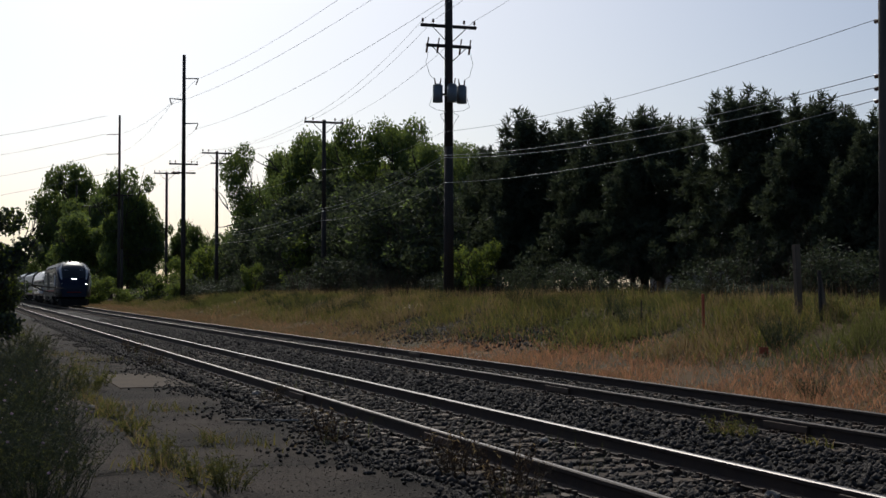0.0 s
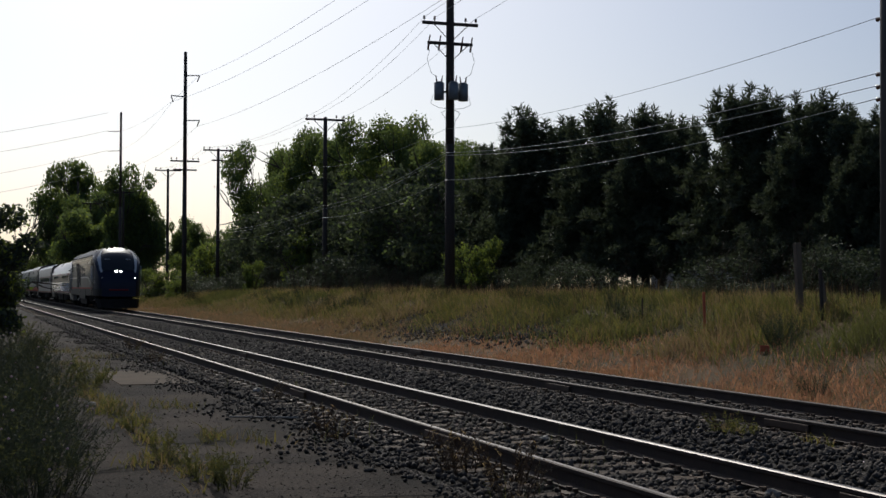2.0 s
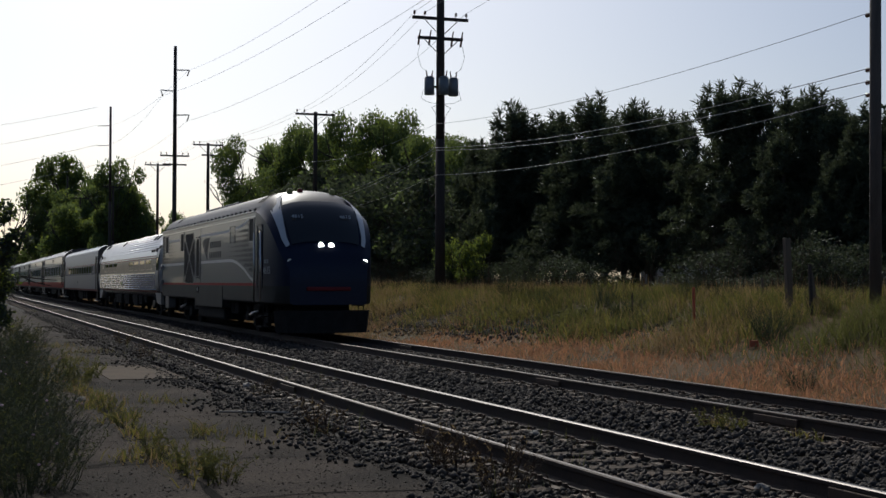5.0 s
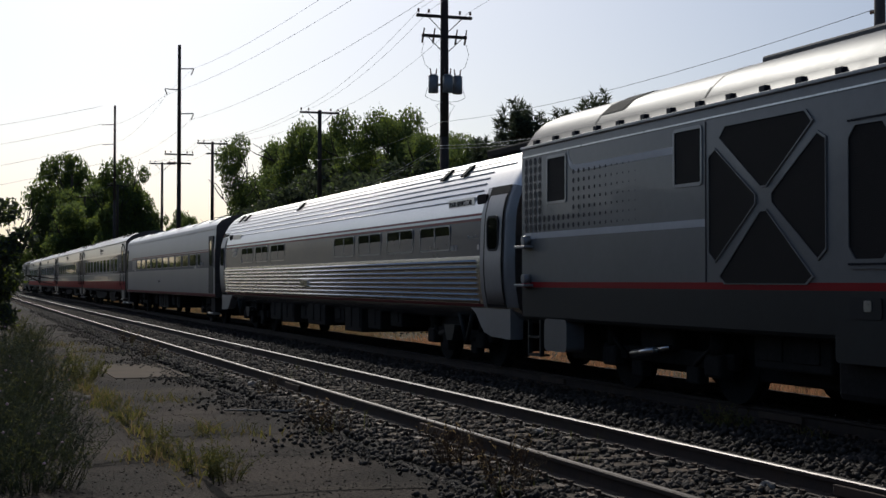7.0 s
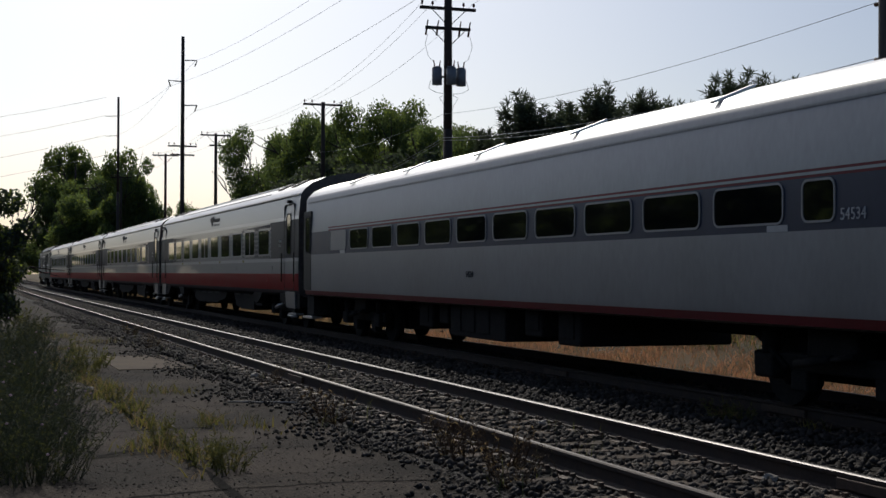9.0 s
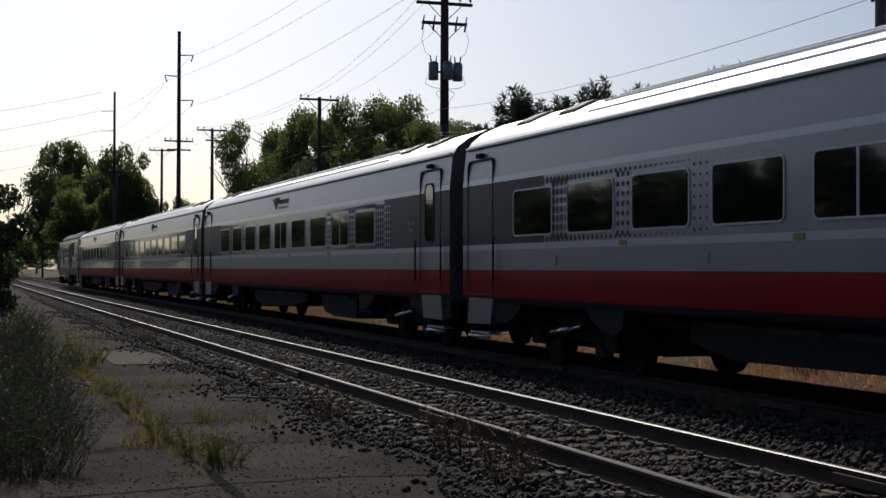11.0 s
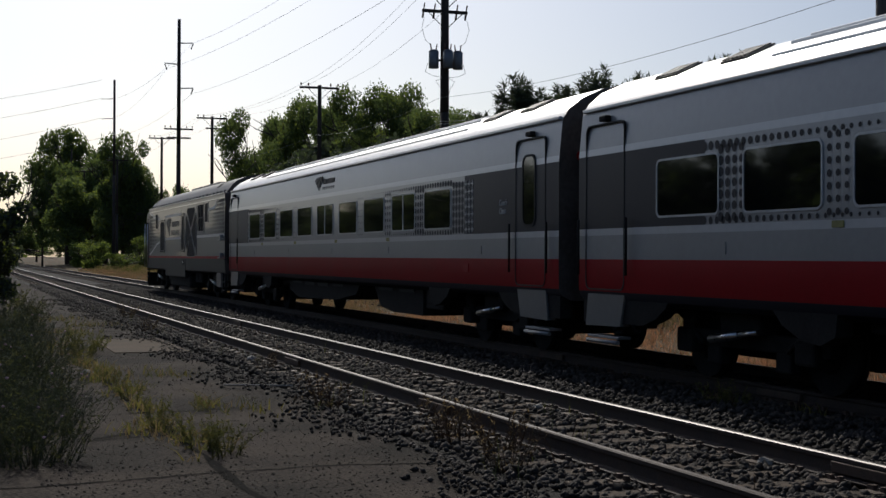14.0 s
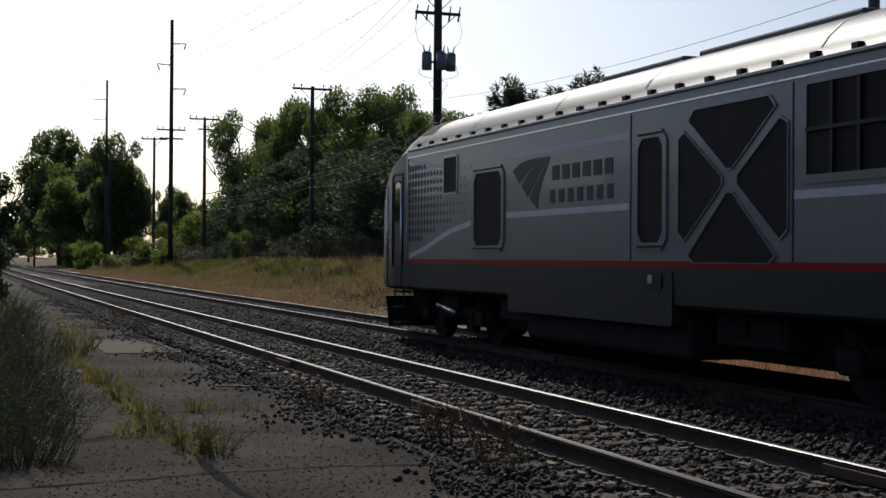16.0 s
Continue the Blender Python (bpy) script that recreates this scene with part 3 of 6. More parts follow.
# ---- unseen trees behind the camera, added to dim sky light and reflections ----
def trees_behind():
    kind = DARK_TREE
    for k in range(36):
        x = -190 + 7.0 * k
        o = copy_thing(kind, pose(0, 0, 0))
        h = 6.0 + 0.5 * (k * 37 % 4)
        o.matrix_basis = pose(x, -16.5 - (k % 3) * 1.6, -0.2, 0, 0, 83 * k)
        o.scale = (h / 6 * 1.2, h / 6 * 1.2, h / 6)
        tagged(o, group="trees beside the lot")


trees_behind()


# ---- grass, weeds and stones ----
def blades(name, base, height, width, lean, mats, ids, label, category):
    """Grass blades: each a tapering, bent pair of faces from arrays."""
    n = len(base)
    rng = np.random.default_rng(n)
    a = rng.random(n) * math.tau
    side = np.stack([np.cos(a), np.sin(a), np.zeros(n)], 1) * (width * (0.6 + 0.8 * rng.random(n)))[:, None]
    mid = base + lean * 0.35 * height[:, None] + np.array([0, 0, 0.58]) * height[:, None]
    tip = base + lean * height[:, None] + np.array([0, 0, 1.0]) * height[:, None]
    v = np.stack([base - side, base + side, mid + side * 0.7, mid - side * 0.7, tip], 1)
    me = bpy.data.meshes.new(name)
    me.vertices.add(n * 5)
    me.vertices.foreach_set("co", v.ravel())
    idx = np.empty((n, 7), dtype=np.int32)
    o = np.arange(n, dtype=np.int32)[:, None] * 5
    idx[:] = o + np.array([0, 1, 2, 3, 3, 2, 4], dtype=np.int32)
    me.loops.add(n * 7)
    me.loops.foreach_set("vertex_index", idx.ravel())
    me.polygons.add(n * 2)
    st = np.stack([np.arange(n) * 7, np.arange(n) * 7 + 4], 1).astype(np.int32)
    me.polygons.foreach_set("loop_start", st.ravel())
    me.polygons.foreach_set("loop_total", np.tile(np.array([4, 3], dtype=np.int32), n))
    me.polygons.foreach_set("material_index", np.repeat(ids, 2).astype(np.int32))
    for m in mats:
        me.materials.append(m)
    me.update(calc_edges=True)
    return tagged(new(name, me), label, category, kind="stuff")


def scatter(rng, n, x0, x1, y0, y1, bias=1.0):
    """Random places on the ground, denser towards x1."""
    x = x1 - (x1 - x0) * rng.random(n) ** bias
    d = y0 + (y1 - y0) * rng.random(n)
    y = d + 2.0e-5 * np.maximum(0, -x - 19) ** 2
    z = np.array([bank(a, b) for a, b in zip(x, y)])
    return np.stack([x, y, z], 1), d


def patch_noise(p, s, seed):
    return np.array([noise.noise(Vector((a * s, b * s, seed))) for a, b in p[:, :2]])


def grow_grass():
    rng = np.random.default_rng(5)
    # dry, reddish short grass along the far track
    p, d = scatter(rng, 80000, -150, -6, 11.55, 15.0, 2.0)
    q, dq = scatter(rng, 26000, -150, -45, 11.5, 14.6, 1.3)
    p, d = np.concatenate([p, q]), np.concatenate([d, dq])
    nz = patch_noise(p, 0.35, 3.0)
    keep = rng.random(len(p)) < np.clip(1.25 - (d - 13.0 - nz) * 0.6, 0.1, 1) * np.clip(0.75 + nz, 0.3, 1)
    p, nz = p[keep], nz[keep]
    h = 0.05 + 0.12 * rng.random(len(p)) * (1 + nz)
    lean = np.concatenate([rng.normal(size=(len(p), 2)) * 0.7, np.zeros((len(p), 1))], 1)
    blades("dry_grass", p, h, 0.006 + 0.00008 * np.abs(p[:, 0]), lean, [M_STRAW_RED, M_STRAW], (rng.random(len(p)) < np.where(p[:, 0] < -38, 0.85, 0.25)).astype(int), "short dry reddish grass beside the track", "grass")
    # long grass on the bank
    p, d = scatter(rng, 120000, -150, -10, 13.3, 19.6, 2.0)
    nz, n2 = patch_noise(p, 0.22, 7.0), patch_noise(p, 0.6, 11.0)
    keep = rng.random(len(p)) < np.clip((d - 13.2 + nz) * 0.7, 0.05, 1) * np.clip(0.8 + n2, 0.2, 1)
    p, nz, n2, d = p[keep], nz[keep], n2[keep], d[keep]
    h = (0.16 + 0.27 * rng.random(len(p))) * (1 + 0.7 * n2) * np.where(d > 17.0, 0.75, 1.0)
    drift_way = np.stack([0.3 + 0.65 * rng.normal(size=len(p)), -0.3 + 0.55 * rng.normal(size=len(p)), np.zeros(len(p))], 1)
    warm = nz + 0.25 * rng.normal(size=len(p)) + np.clip((-p[:, 0] - 34) / 90, -0.12, 0.16) + 0.12 * (d > 17.6)
    ids = np.where(warm < 0.03, 0, np.where(warm < 0.22, 1, 2))
    blades("tall_grass", p, h, 0.006 + 0.0001 * np.abs(p[:, 0]), drift_way, [M_GRASS, M_GRASS_YELLOW, M_STRAW], ids, "tall green and straw-coloured grass on the bank", "grass")
    # seed heads and dead stalks along the top
    p, d = scatter(rng, 10000, -120, -12, 16.8, 23.5, 1.6)
    h = 0.2 + 0.4 * rng.random(len(p)) ** 1.5
    lean = np.concatenate([rng.normal(size=(len(p), 2)) * 0.15, np.zeros((len(p), 1))], 1)
    blades("dead_stalks", p, h, 0.006 + 0.00006 * np.abs(p[:, 0]), lean, [M_STALK, M_STRAW], (rng.random(len(p)) < 0.3).astype(int), "dead brown weed stalks along the top of the bank", "weeds")
    # sparse weeds in the near track and along the asphalt edge
    p, d = scatter(rng, 2600, -90, -6, 3.4, 6.6, 1.5)
    nz = patch_noise(p, 0.9, 21.0)
    p = p[nz > 0.16]
    p[:, 2] = -0.2
    h = 0.12 + 0.3 * rng.random(len(p))
    lean = np.concatenate([rng.normal(size=(len(p), 2)) * 0.35, np.zeros((len(p), 1))], 1)
    blades("track_weeds", p, h * 0.8, np.full(len(p), 0.0028), lean, [M_WEED, M_GRASS, M_STALK], rng.integers(0, 3, len(p)), "sparse dry weeds growing through the ballast", "weeds")
    # weeds in the joint of the asphalt
    n = 1700
    u = rng.random(n)
    p = np.stack([-11.0 - 13 * u, 1.9 + 0.12 * rng.normal(size=n) + 0.1 * np.sin(u * 30), np.full(n, -0.13)], 1)
    nz = patch_noise(p, 1.1, 31.0)
    p = p[nz > -0.08]
    extra = []
    for x, y, r, k in ((-15.1, 2.6, 0.16, 90), (-14.6, 2.95, 0.3, 60), (-19.1, 2.7, 0.35, 90), (-13.0, 1.6, 0.2, 60), (-14.4, 8.5, 0.14, 120), (-13.0, 8.75, 0.12, 60), (-30, 2.2, 0.5, 160), (-33, 3.0, 0.5, 120), (-26, 1.7, 0.5, 140), (-36, 2.4, 0.7, 200)):
        q = np.stack([x + r * rng.normal(size=k), y + r * 0.6 * rng.normal(size=k), np.full(k, -0.13 if y < 4 else -0.2)], 1)
        extra.append(q)
    p = np.concatenate([p] + extra)
    h = 0.03 + 0.13 * rng.random(len(p)) ** 1.5
    lean = np.concatenate([rng.normal(size=(len(p), 2)) * 0.7, np.zeros((len(p), 1))], 1)
    blades("joint_weeds", p, h, np.full(len(p), 0.007), lean, [M_GRASS_YELLOW, M_GRASS, M_STRAW], rng.integers(0, 3, len(p)), "yellow-green weeds growing in the asphalt joints", "weeds")


M_GRASS = leafy("green_grass", (0.085, 0.088, 0.036), (0.058, 0.06, 0.028), (0.17, 0.175, 0.05), 0.36)
M_GRASS_YELLOW = leafy("yellow_green_grass", (0.15, 0.132, 0.04), (0.11, 0.096, 0.032), (0.28, 0.24, 0.06), 0.36)
M_STRAW = leafy("straw", (0.24, 0.175, 0.092), (0.16, 0.115, 0.06), (0.32, 0.23, 0.115), 0.35)
M_STRAW_RED = leafy("reddish_straw", (0.4, 0.2, 0.112), (0.29, 0.145, 0.082), (0.55, 0.28, 0.15), 0.4)
M_STALK = leafy("brown_stalks", (0.085, 0.06, 0.04), (0.05, 0.036, 0.026), (0.08, 0.05, 0.03), 0.15)
M_WEED = leafy("grey_green_weed", (0.06, 0.072, 0.046), (0.036, 0.046, 0.03), (0.07, 0.09, 0.04), 0.2)
M_FLOWER = leafy("pale_pink_flower", (0.5, 0.36, 0.42), (0.42, 0.3, 0.36), (0.4, 0.3, 0.34), 0.3)
M_CONCRETE = surface("old_concrete", (0.115, 0.085, 0.06), (0.07, 0.053, 0.038), 0.95, spec=0.08, scale=1.5, fine=40, bump=0.3)
M_TAR = surface("dark_crack", (0.012, 0.011, 0.01), rough=0.98, spec=0.02, scale=4, fine=30, bump=0.3)
M_PALE = surface("pale_stone", (0.36, 0.32, 0.27), (0.25, 0.22, 0.19), 0.85, scale=8, fine=50, bump=0.4)
M_ORANGE = surface("orange_paint", (0.5, 0.1, 0.04), (0.36, 0.07, 0.03), 0.7, scale=5, fine=40, bump=0.2)
M_POST = surface("weathered_post_wood", (0.16, 0.118, 0.08), (0.1, 0.075, 0.052), 0.9, scale=4, fine=40, bump=0.4, spread=(4, 4, 0.5))
M_SHED = surface("pale_shed_metal", (0.42, 0.43, 0.44), (0.34, 0.35, 0.36), 0.6, 0.2, scale=1, fine=9, bump=0.1)
grow_grass()


def weed_clump(seed, h, r, stalks, label, mats, m, flowers=0, group="weeds on the lot", leaves=9):
    rng = np.random.default_rng(seed)
    t = thing("weed", label, "weed", group, m=m)
    bm = bmesh.new()
    cs, al, ac = [], [], []
    heads = []
    for _ in range(stalks):
        a, d = rng.random() * math.tau, r * math.sqrt(rng.random()) * 0.5
        p = Vector((d * math.cos(a), d * math.sin(a), 0))
        w = Vector((math.cos(a) * 0.35, math.sin(a) * 0.35, 1)) + Vector(rng.normal(size=3)) * 0.15
        hh = h * (0.55 + 0.5 * rng.random())
        for j in range(4):
            q = p + w.normalized() * hh / 4
            tube(bm, p, q, 0.006 * (1 - j * 0.2), 0.006 * (1 - (j + 1) * 0.2), 4, caps=False)
            for _ in range(leaves):
                f = rng.random()
                dirn = Vector(rng.normal(size=3)) * 0.7 + Vector((0, 0, 0.5))
                dirn.normalize()
                ln = 0.014 + 0.022 * rng.random()
                cs.append(p.lerp(q, f) + dirn * ln)
                al.append(dirn * ln)
                b = dirn.orthogonal().normalized()
                ac.append(b * ln * 0.2)
            p = q
            w = w + Vector(rng.normal(size=3)) * 0.22
        heads.append(p)
    tagged(part("stem", bm, mats[0], t), kind="stuff")
    ob = new("foliage", cloud_mesh("foliage", np.array(cs), np.array(al), np.array(ac), mats, (rng.random(len(cs)) < 0.25).astype(int)))
    ob.parent = t
    for k in range(flowers):
        bm = bmesh.new()
        bmesh.ops.create_icosphere(bm, subdivisions=1, radius=0.02, matrix=Matrix.Translation(heads[k * 5 % len(heads)]))
        part("flower", bm, M_FLOWER, t)
    return t


def grow_weeds():
    dark = [M_WEED, M_GRASS]
    big = [weed_clump(90 + k, 1.15, 0.95, 95, "tall dark grey-green bushy weed beside the asphalt", dark, pose(0, 0, 0), 3) for k in range(2)]
    places = [(-11.3, 0.55, 1.0), (-12.4, 0.35, 1.1), (-13.3, 0.75, 1.0), (-14.6, 0.5, 1.15), (-15.8, 0.8, 1.1), (-17.4, 0.65, 1.2), (-19.2, 0.85, 1.2), (-21.4, 0.7, 1.3), (-23.5, 0.9, 1.3), (-26, 0.9, 1.4), (-29, 1.1, 1.4), (-32.5, 1.2, 1.4), (-16.4, 0.1, 1.3), (-20, 0.1, 1.4), (-24, 0.2, 1.5), (-12.0, 0.05, 1.1), (-13.8, 0.0, 1.2)]
    for k, (x, y, s) in enumerate(places):
        o = big[k] if k < 2 else copy_thing(big[k % 2], pose(0, 0, 0))
        s *= 0.72
        o.matrix_basis = pose(x, y + 0.04, -0.14, 0, 0, 67 * k)
        o.scale = (s * 1.05, s * 1.05, s * 0.74)
    small = weed_clump(95, 0.4, 0.32, 12, "leggy green weed growing through the asphalt", [M_GRASS, M_GRASS_YELLOW], pose(-11.7, 1.95, -0.13), 0, leaves=7)
    for k, (x, y, s) in enumerate([(-23.5, 2.05, 1.2), (-24.3, 2.25, 1.1), (-11.2, 2.1, 0.9), (-13.0, 1.85, 0.7), (-12.2, 2.0, 0.6), (-40, 2.2, 1.2), (-44, 1.8, 1.4)]):
        o = copy_thing(small, pose(x, y, -0.13, 0, 0, 50 * k))
        o.scale = (s, s, s)
    for x, y, w in ((-14.12, 8.25, 0.85), (-13.9, 8.4, 0.7), (-16.0, 1.9, 0.7), (-17.8, 1.9, 0.75), (-14.1, 1.9, 0.7), (-22.2, 1.9, 0.9), (-24.2, 1.75, 1.6), (-11.6, 2.15, 0.75), (-14.6, 2.45, 0.5), (-48.8, 2.1, 1.6)):
        o = copy_thing(small, pose(x, y, -0.13 if y < 3.7 else -0.2, 0, 0, 77 * x))
        o.scale = (w, w, w)
    dry = weed_clump(97, 0.5, 0.42, 20, "dry leggy weed standing in the ballast", [M_STALK, M_STRAW], pose(-14.9, 3.95, -0.2), 0, leaves=5)
    for k, (x, y, s) in enumerate([(-11.9, 4.35, 1.0), (-11.3, 4.55, 0.9), (-10.3, 4.15, 0.8), (-12.6, 4.45, 0.7), (-20.5, 4.4, 0.7), (-31, 4.0, 0.8), (-38, 4.4, 0.9), (-14.4, 8.5, 0.55)]):
        o = copy_thing(dry, pose(x, y, -0.13 if y < 3.7 else -0.2, 0, 0, 40 * k))
        o.scale = (s, s, s)
    bank_weed = weed_clump(99, 0.9, 0.7, 50, "green bushy weed on the grassy bank", [M_WEED, M_GRASS], pose(0, 0, 0), 0, "weeds on the bank")
    for k, (x, y, s) in enumerate([(-22.7, 14.6, 0.8), (-23.4, 14.9, 0.65), (-33, 16.2, 0.8), (-36, 15.9, 0.7), (-18.5, 12.4, 0.5), (-41, 16.8, 0.8), (-28.5, 17.0, 0.6), (-31, 17.4, 0.7), (-48, 16.5, 0.8)]):
        o = bank_weed if k == 0 else copy_thing(bank_weed, pose(0, 0, 0))
        o.matrix_basis = pose(x, y, bank(x, y), 0, 0, 40 * k)
        o.scale = (s, s, s)
    # dark brush under the pines
    brush = broadleaf_tree(81, 1.6, 1.3, 0.045, [M_NEEDLE, M_WEED], "low dark green brush under the pines", 620, low=0.05, name="brush", category="shrub", group="brush under the pines", trunk=False, light=0.35)
    rng = np.random.default_rng(41)
    for k in range(34):
        x, y = -27 - 1.75 * k + rng.normal(), 21.0 + 2.2 * rng.random()
        if -42.5 < x < -38.5:
            y += 3.5
        o = brush if k == 0 else copy_thing(brush, pose(0, 0, 0))
        o.matrix_basis = pose(x, y, bank(x, y) - 0.1, 0, 0, 40 * k)
        w = 0.7 + 0.6 * rng.random()
        o.scale = (w, w, 0.35 + 0.55 * rng.random() ** 1.5)
    for k in range(46):
        x = -30 - 95 * rng.random() ** 0.8
        y = 14.6 + 4.6 * rng.random()
        o = copy_thing(bank_weed, pose(x, y + drift(-x), bank(x, y + drift(-x)) - 0.05, 0, 0, 33 * k))
        w = 0.45 + 0.55 * rng.random()
        o.scale = (w * 1.3, w * 1.3, w)
    for k in range(26):
        x = -74 - 3.4 * k + 1.5 * rng.normal()
        y = 19.2 + 2.4 * rng.random() - 0.012 * (-x - 74)
        o = copy_thing(brush, pose(x, y, bank(x, y) - 0.1, 0, 0, 40 * k))
        w = 1.0 + 0.9 * rng.random()
        o.scale = (w * 1.2, w * 1.2, 0.5 + 0.8 * rng.random() ** 1.5)
    dead = weed_clump(83, 1.9, 0.8, 26, "bare brown brush with dead twigs", [M_STALK, M_STALK], pose(0, 0, 0), 0, "bare brush under the pines", leaves=2)
    for k, (x, y) in enumerate([(-31.2, 20.5), (-33.4, 21.2), (-35.2, 20.8), (-36.6, 21.6), (-30.2, 21.5), (-40.5, 21), (-46.5, 20.8), (-53, 21), (-62, 20.5), (-68, 20.2), (-74, 20.6), (-80, 20), (-56, 17.5), (-58.5, 18.2), (-61, 17.2), (-64, 18), (-66.5, 17.4), (-70, 18.4), (-73, 17.6), (-77, 18.3), (-84, 18), (-90, 18.6), (-97, 18.2), (-104, 18.5)]):
        o = dead if k == 0 else copy_thing(dead, pose(0, 0, 0))
        o.matrix_basis = pose(x, y, bank(x, y) - 0.05, 0, 0, 55 * k)
        w = 0.8 + 0.5 * rng.random()
        o.scale = (w, w, w)


grow_weeds()


def small_things():
    # marker posts on the bank
    def post(name, x, y, h, w, mt, label, lean=0.0, cat="post"):
        t = tagged(part(name, (lambda bm: (box(bm, -w / 2, w / 2, -w / 2, w / 2, -0.3, h, 0.008), bm)[1])(bmesh.new()), mt, m=pose(x, y, bank(x, y), 0, lean, 0)), label, cat, "posts on the bank")
        return t
    post("stake", -26.33, 15.0, 0.9, 0.05, M_ORANGE, "thin orange painted marker stake in the grass", -2)
    post("wooden_post", -24.86, 16.39, 1.52, 0.12, M_POST, "grey weathered wooden post in the grass", -4)
    post("dark_post", -23.78, 16.18, 1.02, 0.06, M_POLE, "short dark post in the grass", -3)
    post("short_post", -26.93, 17.05, 0.55, 0.05, M_POST, "short weathered post in the grass")
    post("thin_stake", -30.15, 15.49, 0.66, 0.03, M_POLE, "thin dark stake in the grass")
    bm = bmesh.new()
    box(bm, -0.01, 0.01, -0.07, 0.07, 0.4, 1.0, 0.004)
    tube(bm, (-0.02, 0, -0.2), (-0.02, 0, 0.6), 0.02, n=6)
    tagged(part("sign", bm, M_POST, m=pose(-24.24, 16.66, bank(-24.24, 16.66) - 0.2, 6, -8, 20)), "leaning pale grey marker sign seen edge on", "sign")
    bm = bmesh.new()
    box(bm, -0.08, 0.08, -0.01, 0.01, 0.1, 0.22, 0.004)
    tube(bm, (-0.08, 0, -0.1), (-0.08, 0, 0.22), 0.006, n=5)
    tagged(part("marker_flag", bm, M_ORANGE, m=pose(-22.66, 14.17, bank(-22.66, 14.17) - 0.08, 0, 0, 60)), "small orange marker flag in dry grass", "flag")
    # pale pipe on the lot
    bm = bmesh.new()
    tube(bm, (-17.32, 3.2, -0.115), (-16.9, 3.98, -0.11), 0.012, 0.011, 8)
    tube(bm, (-17.2, 3.42, -0.113), (-17.18, 3.46, -0.113), 0.017, 0.017, 8)
    tagged(part("pipe", bm, M_PALE), "thin pale pipe lying on the asphalt", "pipe")
    bm = bmesh.new()
    box(bm, -27.5, -23.6, 2.55, 3.8, -0.15, -0.116, 0.01)
    tagged(part("concrete_slab", bm, M_CONCRETE), "pale concrete slab set in the asphalt", "slab")
    # litter and white stones
    rng = np.random.default_rng(8)
    for x, y, s in ((-28.9, 4.9, 0.09), (-22.2, 4.55, 0.08), (-19.6, 1.75, 0.07), (-9.8, 6.2, 0.07), (-14.2, 6.1, 0.06), (-33.5, 4.8, 0.08)):
        bm = bmesh.new()
        bmesh.ops.create_icosphere(bm, subdivisions=2, radius=s)
        for v in bm.verts:
            v.co *= 1 + 0.25 * rng.normal() * 0.5
            v.co.z *= 0.6
        tagged(part("stone", bm, M_PALE, m=pose(x, y, -0.16 if y > 3.8 else -0.11)), "pale chunk of stone on the ground", "stone", "pale stones")
    # shed behind the pines
    t = thing("shed", "pale grey metal shed behind the pines", "shed", m=pose(-68, 44, 1.15))
    bm = bmesh.new()
    box(bm, -16, 16, -0.15, 0.15, 0, 3.6)
    for k in range(64):
        box(bm, -16 + k * 0.5, -15.9 + k * 0.5, -0.2, -0.15, 0, 3.6)
    part("wall", bm, M_SHED, t)
    for s in (-16, 16):
        bm = bmesh.new()
        box(bm, s - 0.15, s + 0.15, 0.15, 10, 0, 3.6)
        part("wall", bm, M_SHED, t)
    bm = bmesh.new()
    loft(bm, [[(-16.4, y, z) for y, z in ((-0.5, 3.55), (5, 4.9), (10.5, 3.55), (10.5, 3.7), (5, 5.05), (-0.5, 3.7))], [(16.4, y, z) for y, z in ((-0.5, 3.55), (5, 4.9), (10.5, 3.55), (10.5, 3.7), (5, 5.05), (-0.5, 3.7))]])
    bmesh.ops.recalc_face_normals(bm, faces=bm.faces)
    part("roof", bm, M_SHED, t)


small_things()


def cracks():
    """Joints and cracks in the asphalt, children of the pavement."""
    pav = bpy.data.objects["pavement"]
    rng = np.random.default_rng(12)

    def crack(pts, w):
        bm = bmesh.new()
        rows = []
        for (xa, ya), (xb, yb) in zip(pts, pts[1:]):
            for k in range(12):
                u = k / 12
                rows.append((xa + (xb - xa) * u, ya + (yb - ya) * u))
        rows.append(pts[-1])
        prev = None
        d = Vector((pts[-1][0] - pts[0][0], pts[-1][1] - pts[0][1]))
        nrm = Vector((-d.y, d.x)).normalized()
        for x, y in rows:
            j, ww = 0.02 * rng.normal(), w * (0.4 + 0.9 * rng.random())
            a = bm.verts.new((x + nrm.x * (j - ww), y + nrm.y * (j - ww), -0.126))
            b = bm.verts.new((x + nrm.x * (j + ww), y + nrm.y * (j + ww), -0.126))
            if prev:
                bm.faces.new((prev[0], a, b, prev[1]))
            prev = (a, b)
        bmesh.ops.recalc_face_normals(bm, faces=bm.faces)
        for f in bm.faces:
            if f.normal.z < 0:
                f.normal_flip()
        part("crack", bm, M_TAR, pav)
    for x in (-10.4, -12.7, -14.6, -16.9, -19.1, -22.8, -28.4, -31.0, -35.0, -40.0):
        crack([(x, 1.9), (x - 0.1, 2.8), (x + 0.05, 3.6)], 0.02)
        crack([(x + 0.4, -1.0), (x + 0.2, 1.0), (x, 1.9)], 0.02)
    crack([(-9, 1.95), (-16, 1.88), (-24, 1.9), (-40, 1.95)], 0.035)
    crack([(-12.65, 1.2), (-13.0, 1.6), (-13.5, 2.05)], 0.035)
    crack([(-17.3, 3.0), (-16.4, 3.5)], 0.012)


cracks()


